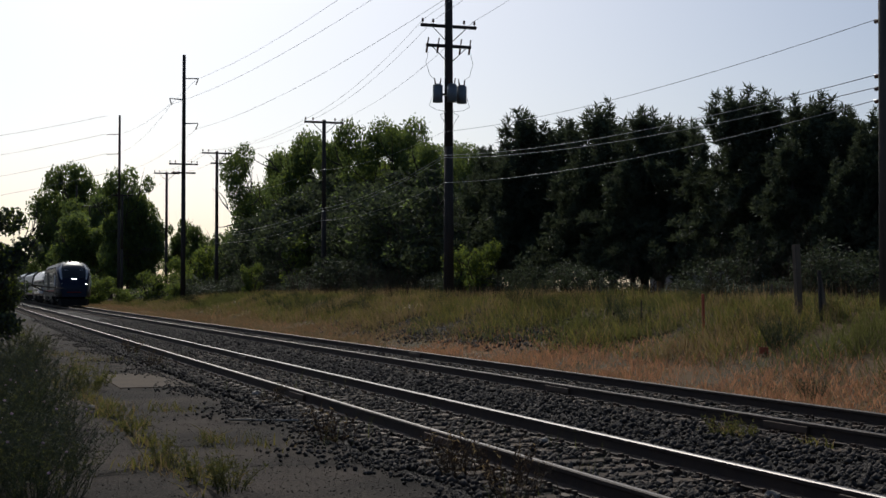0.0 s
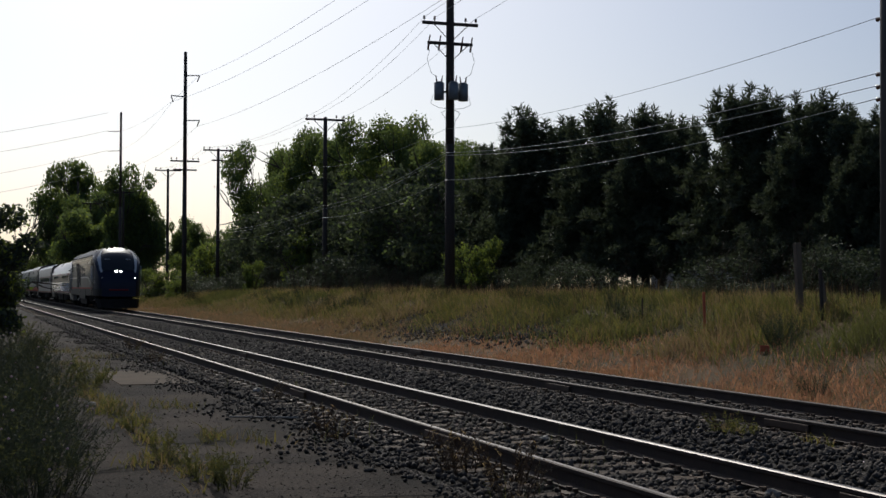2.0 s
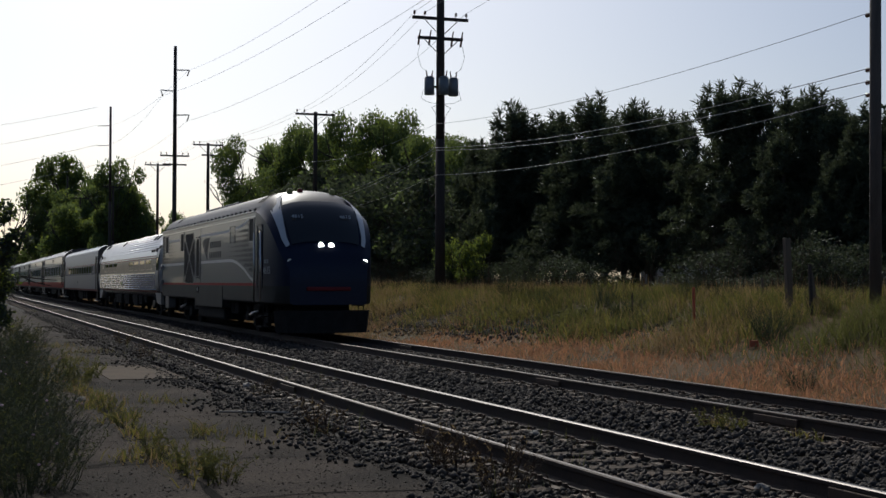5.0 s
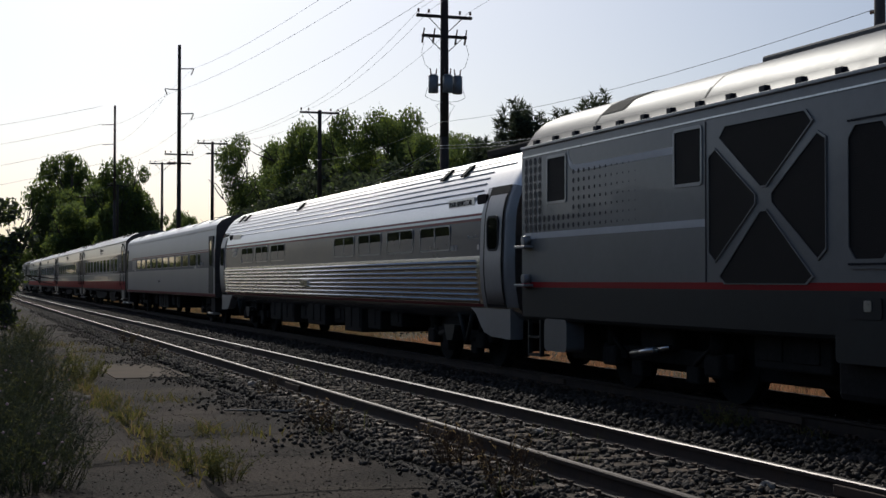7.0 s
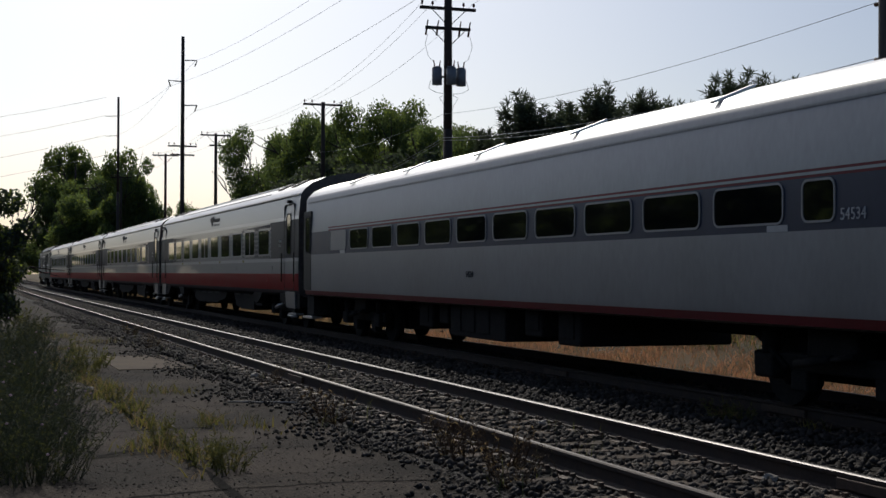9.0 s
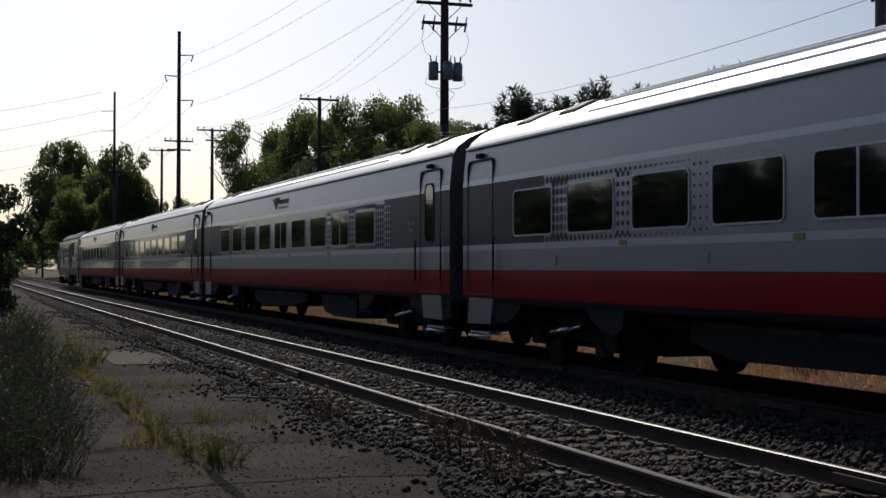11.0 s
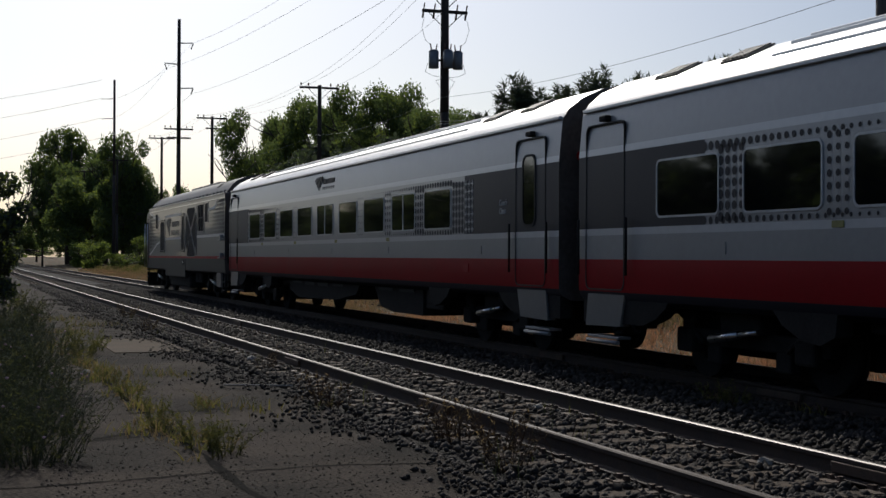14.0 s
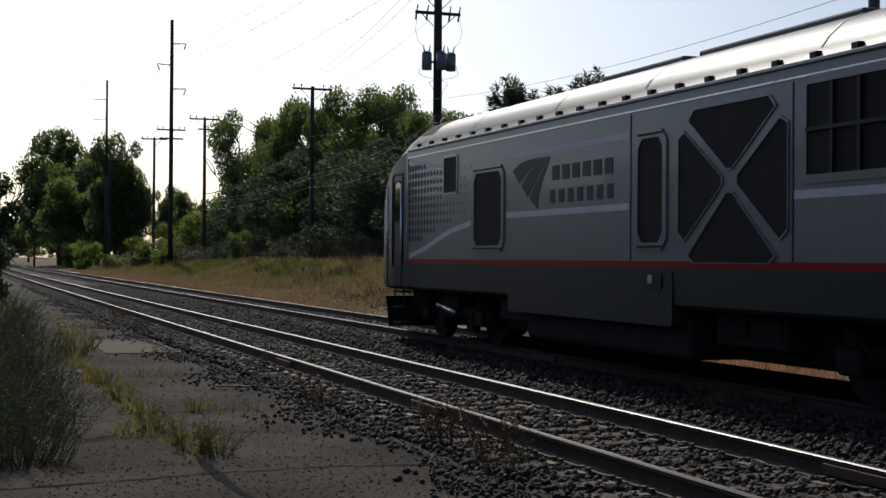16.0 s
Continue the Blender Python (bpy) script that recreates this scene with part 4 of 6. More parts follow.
# ---- ballast stones, ties and plates ----
def stones(name, rng, p, size, label, mats=None):
    """Rough crushed stones: squashed eight-faced lumps from arrays."""
    n = len(p)
    base = np.array([(1, 0, 0), (0, 1, 0), (-1, 0, 0), (0, -1, 0), (0, 0, 1), (0, 0, -1)], float)
    v = base[None] * (0.6 + 0.8 * rng.random((n, 6, 1))) * size[:, None, None]
    a = rng.random(n) * math.tau
    c, s = np.cos(a)[:, None], np.sin(a)[:, None]
    tilt = rng.normal(size=(n, 1)) * 0.5
    x, y, z = v[..., 0], v[..., 1], v[..., 2] * 0.8
    x, z = x * np.cos(tilt) - z * np.sin(tilt), x * np.sin(tilt) + z * np.cos(tilt)
    v = np.stack([x * c - y * s, x * s + y * c, z], 2) + p[:, None]
    tri = np.array([(0, 1, 4), (1, 2, 4), (2, 3, 4), (3, 0, 4), (1, 0, 5), (2, 1, 5), (3, 2, 5), (0, 3, 5)], dtype=np.int32)
    idx = (np.arange(n, dtype=np.int32)[:, None, None] * 6 + tri[None]).ravel()
    me = bpy.data.meshes.new(name)
    me.vertices.add(n * 6)
    me.vertices.foreach_set("co", v.ravel())
    me.loops.add(len(idx))
    me.loops.foreach_set("vertex_index", idx)
    me.polygons.add(n * 8)
    me.polygons.foreach_set("loop_start", np.arange(0, n * 24, 3, dtype=np.int32))
    me.polygons.foreach_set("loop_total", np.full(n * 8, 3, dtype=np.int32))
    me.materials.append(M_BALLAST)
    me.update(calc_edges=True)
    return tagged(new(name, me), label, "ballast stones", kind="stuff")


def lay_ballast():
    rng = np.random.default_rng(17)
    n = 48000
    x = -5.5 - 75 * rng.random(n) ** 1.7
    d = 3.75 + 7.7 * rng.random(n)
    off = np.minimum(np.abs(d - NEAR_Y), np.abs(d - FAR_Y))
    z = -0.205 + 0.035 * rng.random(n) + 0.03 * (off > 1.35) * rng.random(n) - 0.03 * (d < 4.0)
    y = d + 2.0e-5 * np.maximum(0, -x - 19) ** 2
    size = (0.022 + 0.022 * rng.random(n)) * (1 + np.abs(x) / 70)
    stones("ballast", rng, np.stack([x, y, z], 1), size, "dark grey crushed stone ballast between the rails")
    n = 3200
    x = -8 - 45 * rng.random(n) ** 1.4
    edge = 3.72 - np.abs(rng.normal(size=n)) * 0.28 * (1 + 0.6 * np.sin(x * 1.3)) + 0.15
    stones("loose_stones", rng, np.stack([x, edge, np.where(edge < 3.72, -0.115, -0.17)], 1), 0.014 + 0.022 * rng.random(n), "loose stones spilled onto the asphalt edge")
    n = 9000
    x = -8.5 - 34 * rng.random(n) ** 1.6
    y = 0.6 + 3.1 * rng.random(n)
    stones("grit", rng, np.stack([x, y, np.full(n, -0.128)], 1), 0.004 + 0.009 * rng.random(n) ** 2, "fine grit lying on the asphalt")
    n = 5000
    x = -41 + 5.5 * rng.normal(size=n)
    y = 14.6 + 0.7 * rng.normal(size=n)
    stones("stone_pile", rng, np.stack([x, y, [bank(a, b) + 0.02 for a, b in zip(x, y)]], 1), 0.03 + 0.05 * rng.random(n), "dark stones scattered on the lower bank")


lay_ballast()


def lay_ties():
    bm = bmesh.new()
    box(bm, -0.115, 0.115, -1.3, 1.3, -0.34, -0.176, 0.012)
    tie = bpy.data.meshes.new("tie")
    bm.to_mesh(tie)
    bm.free()
    tie.materials.append(M_TIE)
    bm = bmesh.new()
    box(bm, -0.095, 0.095, -0.2, 0.2, -0.178, -0.1705)
    for dx in (-0.06, 0.06):
        for dy in (-0.095, 0.095):
            box(bm, dx - 0.02, dx + 0.02, dy - 0.02, dy + 0.02, -0.172, -0.135)
    box(bm, -0.16, -0.12, -0.08, 0.08, -0.2, -0.145)
    tp = bpy.data.meshes.new("tie_plate")
    bm.to_mesh(tp)
    bm.free()
    tp.materials.append(M_STEEL_BROWN)
    rng = random.Random(4)
    for trk, cy in ((TRACK_NEAR, NEAR_Y), (TRACK_FAR, FAR_Y)):
        far = bmesh.new()
        for k in range(420):
            x = 2.0 - 0.52 * k
            y = cy + drift(-x)
            yaw, dz = rng.uniform(-1.2, 1.2), rng.uniform(-0.008, 0.0)
            if k < 120:
                o = new("tie", tie)
                o.parent, o.matrix_basis = trk, pose(x, y + rng.uniform(-0.05, 0.05), dz, 0, 0, yaw)
                for s in (-1, 1):
                    o = new("tie_plate", tp)
                    o.parent, o.matrix_basis = trk, pose(x, y + s * GAUGE / 2, 0)
            else:
                box(far, x - 0.115, x + 0.115, y - 1.3, y + 1.3, -0.34, -0.176)
                for s in (-1, 1):
                    box(far, x - 0.09, x + 0.09, y + s * GAUGE / 2 - 0.2, y + s * GAUGE / 2 + 0.2, -0.178, -0.15)
        tagged(part("far_ties", far, M_TIE, trk), kind="stuff")
        # joint bars
        for s in (-1, 1):
            for x in (-8.6, -20.5, -32.5, -14.0):
                if (x in (-8.6, -32.5)) == (s > 0):
                    bm = bmesh.new()
                    for q in (-1, 1):
                        yy = cy + s * GAUGE / 2 + q * 0.03 + drift(-x)
                        box(bm, x - 0.45, x + 0.45, yy - 0.018, yy + 0.018, -0.13, -0.045, 0.008)
                    part("joint_bar", bm, M_STEEL_BROWN, trk)


lay_ties()


# ---- the train ----
def side_ring(half, x, scale=lambda y, z: (y, z)):
    """A closed ring of points at x from half a profile (bottom to top)."""
    right = [scale(y, z) for y, z in half]
    left = [(-y, z) for y, z in right[::-1] if y > 1e-6]
    return [(x, y, z) for y, z in right + left]


def hull(bm, half, cuts, mat_of, scale=None):
    """Body skin along x. mat_of(x, strip) gives the material index of a strip of half the profile."""
    rings = [[bm.verts.new(p) for p in side_ring(half, x, (lambda y, z, x=x: scale(x, y, z)) if scale else (lambda y, z: (y, z)))] for x in cuts]
    n = len(rings[0])
    h = len(half) - 1
    for i in range(len(cuts) - 1):
        for k in range(n):
            f = bm.faces.new((rings[i][k], rings[i + 1][k], rings[i + 1][(k + 1) % n], rings[i][(k + 1) % n]))
            strip_no = k if k < h else (2 * h - 1 - k if k < 2 * h else -1)
            f.material_index = mat_of((cuts[i] + cuts[i + 1]) / 2, strip_no)
    for r, end in ((rings[0], -2), (rings[-1], -3)):
        f = bm.faces.new(r)
        f.material_index = mat_of(None, end)
    bmesh.ops.recalc_face_normals(bm, faces=bm.faces)


def rounded(x0, x1, z0, z1, r, n=4):
    pts = []
    for cx, cz, a0 in ((x1 - r, z1 - r, 0), (x0 + r, z1 - r, 90), (x0 + r, z0 + r, 180), (x1 - r, z0 + r, 270)):
        for k in range(n + 1):
            a = radians(a0 + 90 * k / n)
            pts.append((cx + r * math.cos(a), cz + r * math.sin(a)))
    return pts


def plate(bm, outline, s, y0, y1, mi=0):
    """A flat plate on the side s of a car, from depth y0 out to y1."""
    loft(bm, [[(x, s * y0, z) for x, z in outline], [(x, s * y1, z) for x, z in outline]], [mi] * len(outline))
    bmesh.ops.recalc_face_normals(bm, faces=bm.faces)


def frame_ring(bm, outline, inner, s, y0, y1):
    n = len(outline)
    a = [bm.verts.new((x, s * y0, z)) for x, z in outline]
    b = [bm.verts.new((x, s * y1, z)) for x, z in outline]
    c = [bm.verts.new((x, s * y1, z)) for x, z in inner]
    d = [bm.verts.new((x, s * y0, z)) for x, z in inner]
    for r0, r1 in ((a, b), (b, c), (c, d)):
        for k in range(n):
            bm.faces.new((r0[k], r0[(k + 1) % n], r1[(k + 1) % n], r1[k]))
    bmesh.ops.recalc_face_normals(bm, faces=bm.faces)


def car_window(parent, s, y, x0, x1, z0, z1, r=0.08, split=False, frame_mat=None, pane_mat=None, w=0.035):
    bm = bmesh.new()
    frame_ring(bm, rounded(x0 - w, x1 + w, z0 - w, z1 + w, r + w), rounded(x0, x1, z0, z1, r), s, y - 0.02, y + 0.014)
    if split:
        xm = (x0 + x1) / 2
        box(bm, xm - 0.02, xm + 0.02, min(s * (y - 0.01), s * (y + 0.012)), max(s * (y - 0.01), s * (y + 0.012)), z0, z1)
    win = part("window", bm, frame_mat or M_BRIGHT, parent)
    bm = bmesh.new()
    plate(bm, rounded(x0, x1, z0, z1, r), s, y - 0.02, y + 0.005)
    part("pane", bm, pane_mat or M_GLASS, win)
    return win


def wheel_bogie(parent, x, base=2.6, r=0.46, bright=True):
    """Two axles in a frame; the frame holds the wheelsets and dampers."""
    bm = bmesh.new()
    for s in (-1, 1):
        box(bm, x - base / 2 - 0.35, x + base / 2 + 0.35, s * 1.0 - 0.07, s * 1.0 + 0.07, 0.42, 0.62, 0.03)
        box(bm, x - 0.45, x + 0.45, s * 1.02 - 0.14, s * 1.02 + 0.14, 0.58, 0.95, 0.04)
        for dx in (-base / 2, base / 2):
            box(bm, x + dx - 0.2, x + dx + 0.2, s * 1.06 - 0.1, s * 1.06 + 0.1, 0.32, 0.6, 0.04)
            tube(bm, (x + dx, s * 1.05, 0.6), (x + dx, s * 1.05, 0.86), 0.11, 0.11, 10)
    box(bm, x - 0.25, x + 0.25, -1.0, 1.0, 0.5, 0.7)
    box(bm, x - base / 2 - 0.5, x + base / 2 + 0.5, -0.55, 0.55, 0.28, 0.98)
    for s in (-1, 1):
        for dx in (-0.75, 0.75):
            box(bm, x + dx - 0.16, x + dx + 0.16, s * 0.98 - 0.08, s * 0.98 + 0.08, 0.2, 0.5, 0.03)
        tube(bm, (x - 0.9, s * 1.1, 0.45), (x - 1.5, s * 1.1, 0.8), 0.03, n=6)
        tube(bm, (x + 0.9, s * 1.1, 0.45), (x + 1.5, s * 1.1, 0.8), 0.03, n=6)
    b = part("bogie", bm, M_UNDER, parent)
    for dx in (-base / 2, base / 2):
        bm = bmesh.new()
        for s in (-1, 1):
            tube(bm, (x + dx, s * 0.69, r), (x + dx, s * 0.82, r), r, r, 26)
            tube(bm, (x + dx, s * 0.66, r), (x + dx, s * 0.69, r), r + 0.028, r + 0.028, 26)
            tube(bm, (x + dx, s * 0.82, r), (x + dx, s * 0.85, r), r * 0.5, r * 0.42, 16)
        tube(bm, (x + dx, -0.7, r), (x + dx, 0.7, r), 0.09, 0.09, 8)
        part("wheelset", bm, M_UNDER, b)
    for s in (-1, 1):
        bm = bmesh.new()
        tube(bm, (x - 0.55, s * 1.22, 0.52), (x + 0.1, s * 1.22, 0.6), 0.05, 0.05, 10)
        tube(bm, (x + 0.1, s * 1.22, 0.6), (x + 0.5, s * 1.22, 0.65), 0.032, 0.032, 10)
        part("damper", bm, M_BRIGHT if bright else M_UNDER, b)
    return b


def couplings(parent, x_end, sign, top=3.75):
    """Diaphragm, coupler and hoses at one end."""
    bm = bmesh.new()
    a, b = sorted((x_end - 0.02 * sign, x_end + 0.28 * sign))
    box(bm, a, b, -0.62, -0.5, 1.1, 3.35, 0.02)
    box(bm, a, b, 0.5, 0.62, 1.1, 3.35, 0.02)
    box(bm, a, b, -0.62, 0.62, 3.25, 3.4, 0.02)
    part("diaphragm", bm, M_RUBBER, parent)
    bm = bmesh.new()
    a, b = sorted((x_end - 0.8 * sign, x_end + 0.34 * sign))
    box(bm, a, b, -0.1, 0.1, 0.78, 0.98, 0.02)
    box(bm, *sorted((x_end + 0.12 * sign, x_end + 0.35 * sign)), -0.17, 0.17, 0.74, 1.02, 0.03)
    part("coupler", bm, M_UNDER, parent)
    for y in (-1.2, 1.2):
        bm = bmesh.new()
        tube(bm, (x_end - 0.02 * sign, y, 2.95), (x_end + 0.06 * sign, y, 2.95), 0.08, 0.08, 14)
        part("tail_lamp", bm, M_RED, parent)
    for y in (-0.75, -0.45, 0.45):
        bm = bmesh.new()
        pts = [(x_end, y, 0.95), (x_end + 0.12 * sign, y, 0.55), (x_end + 0.25 * sign, y, 0.4), (x_end + 0.37 * sign, y, 0.42)]
        for p, q in zip(pts, pts[1:]):
            tube(bm, p, q, 0.028, n=6)
        part("hose", bm, M_RUBBER, parent)


def under_boxes(parent, rows):
    bm = bmesh.new()
    box(bm, min(r[0] for r in rows) - 5.5, max(r[1] for r in rows) + 5.0, -0.45, 0.45, 0.72, 1.0, 0.02)
    part("centre_sill", bm, M_UNDER, parent)
    for x0, x1, half, z0 in rows:
        bm = bmesh.new()
        box(bm, x0, x1, -half, half, z0, 1.02, 0.03)
        panels = []
        for k in range(max(1, int((x1 - x0) / 0.7))):
            xx = x0 + 0.1 + k * 0.7
            if xx + 0.5 < x1:
                panels.append((xx, z0 + 0.1, half))
        eq = part("equipment_box", bm, M_UNDER, parent)
        for xx, za, hf in panels:
            bm = bmesh.new()
            box(bm, xx, xx + 0.5, -hf - 0.02, hf + 0.02, za, 0.92, 0.01)
            part("access_panel", bm, M_UNDER, eq)


def fan_mark(parent, s, x, y, z, size, mat_, flip=1, words=2):
    """A plain fan of three swept bars with two rows of short bars beside it."""
    for k in range(3):
        bm = bmesh.new()
        sweep = [[(0, 0.3), (0.33, 0.43), (0.8, 0.48), (1.42, 0.47), (0.9, 0.36), (0.55, 0.22), (0.28, 0.04)],
                 [(0.36, -0.02), (0.6, 0.2), (0.95, 0.36), (1.42, 0.45), (1.1, 0.24), (0.8, -0.02), (0.6, -0.22)],
                 [(0.66, -0.26), (0.86, -0.02), (1.14, 0.22), (1.42, 0.43), (1.2, 0.14), (1.02, -0.18), (0.96, -0.46)]][k]
        pts = [(a * size, b * size * 0.8) for a, b in sweep]
        plate(bm, [(x + flip * a, z + b) for a, b in pts], s, y - 0.01, y + 0.006)
        part("emblem_bar", bm, mat_, parent)
    word_rows = ((1.5, 0.03, 0.3, 6, 0.34, 0.24), (1.42, -0.44, 0.28, 7, 0.31, 0.17)) if words == 2 else ((0.05, 0.62, 0.22, 6, 0.24, 0.16),)
    for xx, zz, hh, n, pitch, wide in word_rows:
        for k in range(n):
            a = (xx + k * pitch) * size
            bm = bmesh.new()
            plate(bm, [(x + flip * (a + u * wide * size), z + (zz + v * hh) * size * 0.7) for u, v in ((0, 0), (1, 0), (1, 1), (0, 1))], s, y - 0.01, y + 0.006)
            part("word_bar", bm, mat_, parent)


def lettering(parent, text, s, x, y, z, size, mat_, name="lettering"):
    """Raised letters on the side s of a car; x is where the reader sees them begin."""
    cu = bpy.data.curves.new(name, "FONT")
    cu.body, cu.size, cu.extrude = text, size, 0.004
    tmp = bpy.data.objects.new(name, cu)
    scene.collection.objects.link(tmp)
    bpy.context.view_layer.update()
    me = bpy.data.meshes.new_from_object(tmp)
    bpy.data.objects.remove(tmp)
    me.materials.clear()
    me.materials.append(mat_)
    ob = new(name, me)
    ob.parent = parent
    ob.matrix_basis = pose(x, s * (y + 0.004), z, 90, 0, 0 if s < 0 else 180)
    return tagged(ob, kind="stuff")


def dots(parent, s, y, cells, mat_, label="rows of dark round dots"):
    """Round dots (x, z, radius), thin and proud of the side."""
    bm = bmesh.new()
    for x, z, r in cells:
        n = 12
        a = [bm.verts.new((x + r * math.cos(k * math.tau / n), s * (y + 0.005), z + r * math.sin(k * math.tau / n))) for k in range(n)]
        f = bm.faces.new(a)
    for f in bm.faces:
        f.normal_update()
        if f.normal.y * s < 0:
            f.normal_flip()
    ob = part("dot_pattern", bm, mat_, parent, label)
    return tagged(ob, kind="stuff")


V_HALF = [(1.36, 0.86), (1.50, 0.93), (1.548, 1.03), (1.552, 1.46), (1.552, 1.78), (1.552, 1.87), (1.552, 2.86), (1.545, 2.95), (1.50, 3.42), (1.48, 3.50), (1.40, 3.62), (1.2, 3.78), (0.85, 3.94), (0.45, 4.03), (0.0, 4.06)]


PITCH = 2.004


def venture_coach(first, count, m=None):
    t = thing("passenger_coach", "modern grey passenger coach with red and charcoal bands", "railway coach", "coaches of the train", m=m)
    x_first, x_last = 13 - first, 13 - first - PITCH * (count - 1)
    # how far the charcoal reaches past the end windows, and the columns of stars: front, rear
    ends = ((0.83, 1), (-0.42, 0)) if count == 10 else ((1.42, 3), (0.83, 1))
    x_dark, x_dark2 = x_first + ends[0][0], -x_last + ends[1][0]
    bm = bmesh.new()
    bands = [0, 0, 3, 1, 2, 0, 2, 1, 1, 4, 4, 4, 4, 4]      # charcoal 0, grey 1, light 2, red 3, roof 4, black 5

    def mat_of(x, k):
        if x is None:
            return 6
        if k == -1:
            return 5
        if k == 5:
            return 0 if x > x_dark or x < -x_dark2 else 1
        return bands[k]
    hull(bm, V_HALF, [-12.66, -12.5, -x_dark2, -4, 0, 4, x_dark, 12.5, 12.66], mat_of)
    part("body", bm, [M_CHARCOAL, M_GREY_PAINT, M_LIGHT_PAINT, M_RED, M_ROOF, M_RUBBER, M_END], t, smooth="edges")
    for s in (-1, 1):
        for k in range(count):
            xc = x_first - PITCH * k
            car_window(t, s, 1.552, xc - 0.725, xc + 0.725, 2.0, 2.67, 0.07, split=k in ((1, 5) if count == 10 else (1, 4)), frame_mat=M_LIGHT_PAINT, w=0.025)
        cells = []
        bm = bmesh.new()
        for (reach, stars), d, xc in ((ends[0], 1, x_first), (ends[1], -1, x_last)):
            for gap, (cols, rad) in enumerate(((4, 0.058), (3, 0.04), (3, 0.022))):
                for c in range(cols):
                    xx = xc - d * (PITCH * gap + PITCH / 2 + (c - (cols - 1) / 2) * 0.145)
                    for r in range(7):
                        cells.append((xx, 1.95 + 0.128 * r, rad * (1 - 0.06 * c)))
            if stars == 3:
                for c in range(4):
                    for r in range(7):
                        cells.append((xc + d * (0.88 + 0.15 * c), 1.95 + 0.128 * r, 0.062))
            for c in range(44):
                xx = xc + d * (min(reach, 0.75) - c * 0.14)
                rad = 0.056 * max(0.12, 1 - c / 40)
                cells.append((xx, 2.775, rad))
                cells.append((xx, 1.915, rad * 0.85))
            for r in range(7):
                for c in range(stars):
                    xx, zz, q = xc + d * (reach + 0.08 + 0.15 * c), 1.95 + 0.128 * r, 0.066
                    plate(bm, [(xx + q, zz), (xx + q * 0.25, zz + q * 0.25), (xx, zz + q), (xx - q * 0.25, zz + q * 0.25), (xx - q, zz), (xx - q * 0.25, zz - q * 0.25), (xx, zz - q), (xx + q * 0.25, zz - q * 0.25)], s, 1.545, 1.558)
        dots(t, s, 1.553, cells, M_CHARCOAL)
        tagged(part("star_pattern", bm, M_LIGHT_PAINT, t), kind="stuff")
        for k in (2, 4, 6, 8):
            xh = x_first - PITCH * (k - 0.5)
            bm = bmesh.new()
            plate(bm, rounded(xh - 0.1, xh + 0.1, 1.79, 1.86, 0.01), s, 1.54, 1.56)
            part("notice", bm, M_NOTICE, t)
        # doors
        for xd, glass in ((11.6, True), (-11.85, False)):
            bm = bmesh.new()
            frame_ring(bm, rounded(xd - 0.58, xd + 0.58, 1.05, 3.28, 0.12), rounded(xd - 0.562, xd + 0.562, 1.068, 3.262, 0.105), s, 1.5, 1.558)
            door = part("door", bm, M_SKIRT, t)
            if glass:
                car_window(door, s, 1.55, xd - 0.26, xd + 0.18, 1.98, 3.0, 0.12, frame_mat=M_RUBBER)
            bm = bmesh.new()
            box(bm, xd - 0.1, xd + 0.1, min(s * 1.5, s * 1.6), max(s * 1.5, s * 1.6), 3.3, 3.38, 0.02)
            part("door_lamp", bm, M_UNDER, door)
            for hx in (-0.72, 0.72):
                bm = bmesh.new()
                tube(bm, (xd + hx, s * 1.6, 1.25), (xd + hx, s * 1.6, 2.0), 0.018, n=6)
                part("handrail", bm, M_UNDER, door)
            bm = bmesh.new()
            d = 1 if xd > 0 else -1
            plate(bm, [(xd - 0.42 * d, 0.58), (xd + 0.62 * d, 0.56), (xd + 0.54 * d, 1.03), (xd - 0.56 * d, 1.03)], s, 1.4, 1.532)
            part("step_skirt", bm, M_LOCO_GREY, t)
            bm = bmesh.new()
            box(bm, xd - 0.3 * d if d > 0 else xd - 0.62, xd + 0.62 if d > 0 else xd + 0.3, min(s * 1.3, s * 1.5), max(s * 1.3, s * 1.5), 0.4, 0.44, 0.01)
            tube(bm, (xd - 0.3 * d, s * 1.5, 0.36), (xd + 0.62 * d, s * 1.5, 0.36), 0.03, n=8)
            part("step", bm, M_SILVER, t)
            # dark skirt with a wheel arch
            for o in (((10.15, 1.0), (10.25, 0.86), (10.5, 0.72), (10.85, 0.62), (12.6, 0.6), (12.6, 1.0)), ((6.7, 1.0), (6.75, 0.7), (7.0, 0.6), (7.35, 0.64), (7.7, 0.78), (7.95, 1.0))):
                bm = bmesh.new()
                plate(bm, [(d * a, b) for a, b in o], s, 1.3, 1.5)
                part("wheel_arch_skirt", bm, M_UNDER, t)
        lettering(t, "Coach\nClass", s, 10.35 if s < 0 else 10.75, 1.553, 2.3, 0.13, M_LIGHT_PAINT)
        xe = -0.75 if count == 10 else -1.85
        fan_mark(t, s, xe + 0.1 if s < 0 else xe + 2.0, 1.53, 3.17, 0.52, M_CHARCOAL, 1 if s < 0 else -1)
        # hatches, vents and reflectors along the side
        for xh, zh in ((9.4, 1.6), (4.2, 1.62), (-0.2, 1.62), (-4.6, 1.62), (8.8, 1.3), (-8.9, 1.6)):
            bm = bmesh.new()
            plate(bm, rounded(xh - 0.16, xh + 0.16, zh - 0.07, zh + 0.07, 0.02), s, 1.54, 1.562)
            part("hatch", bm, M_RED if zh < 1.4 else M_GREY_PAINT, t)
        bm = bmesh.new()
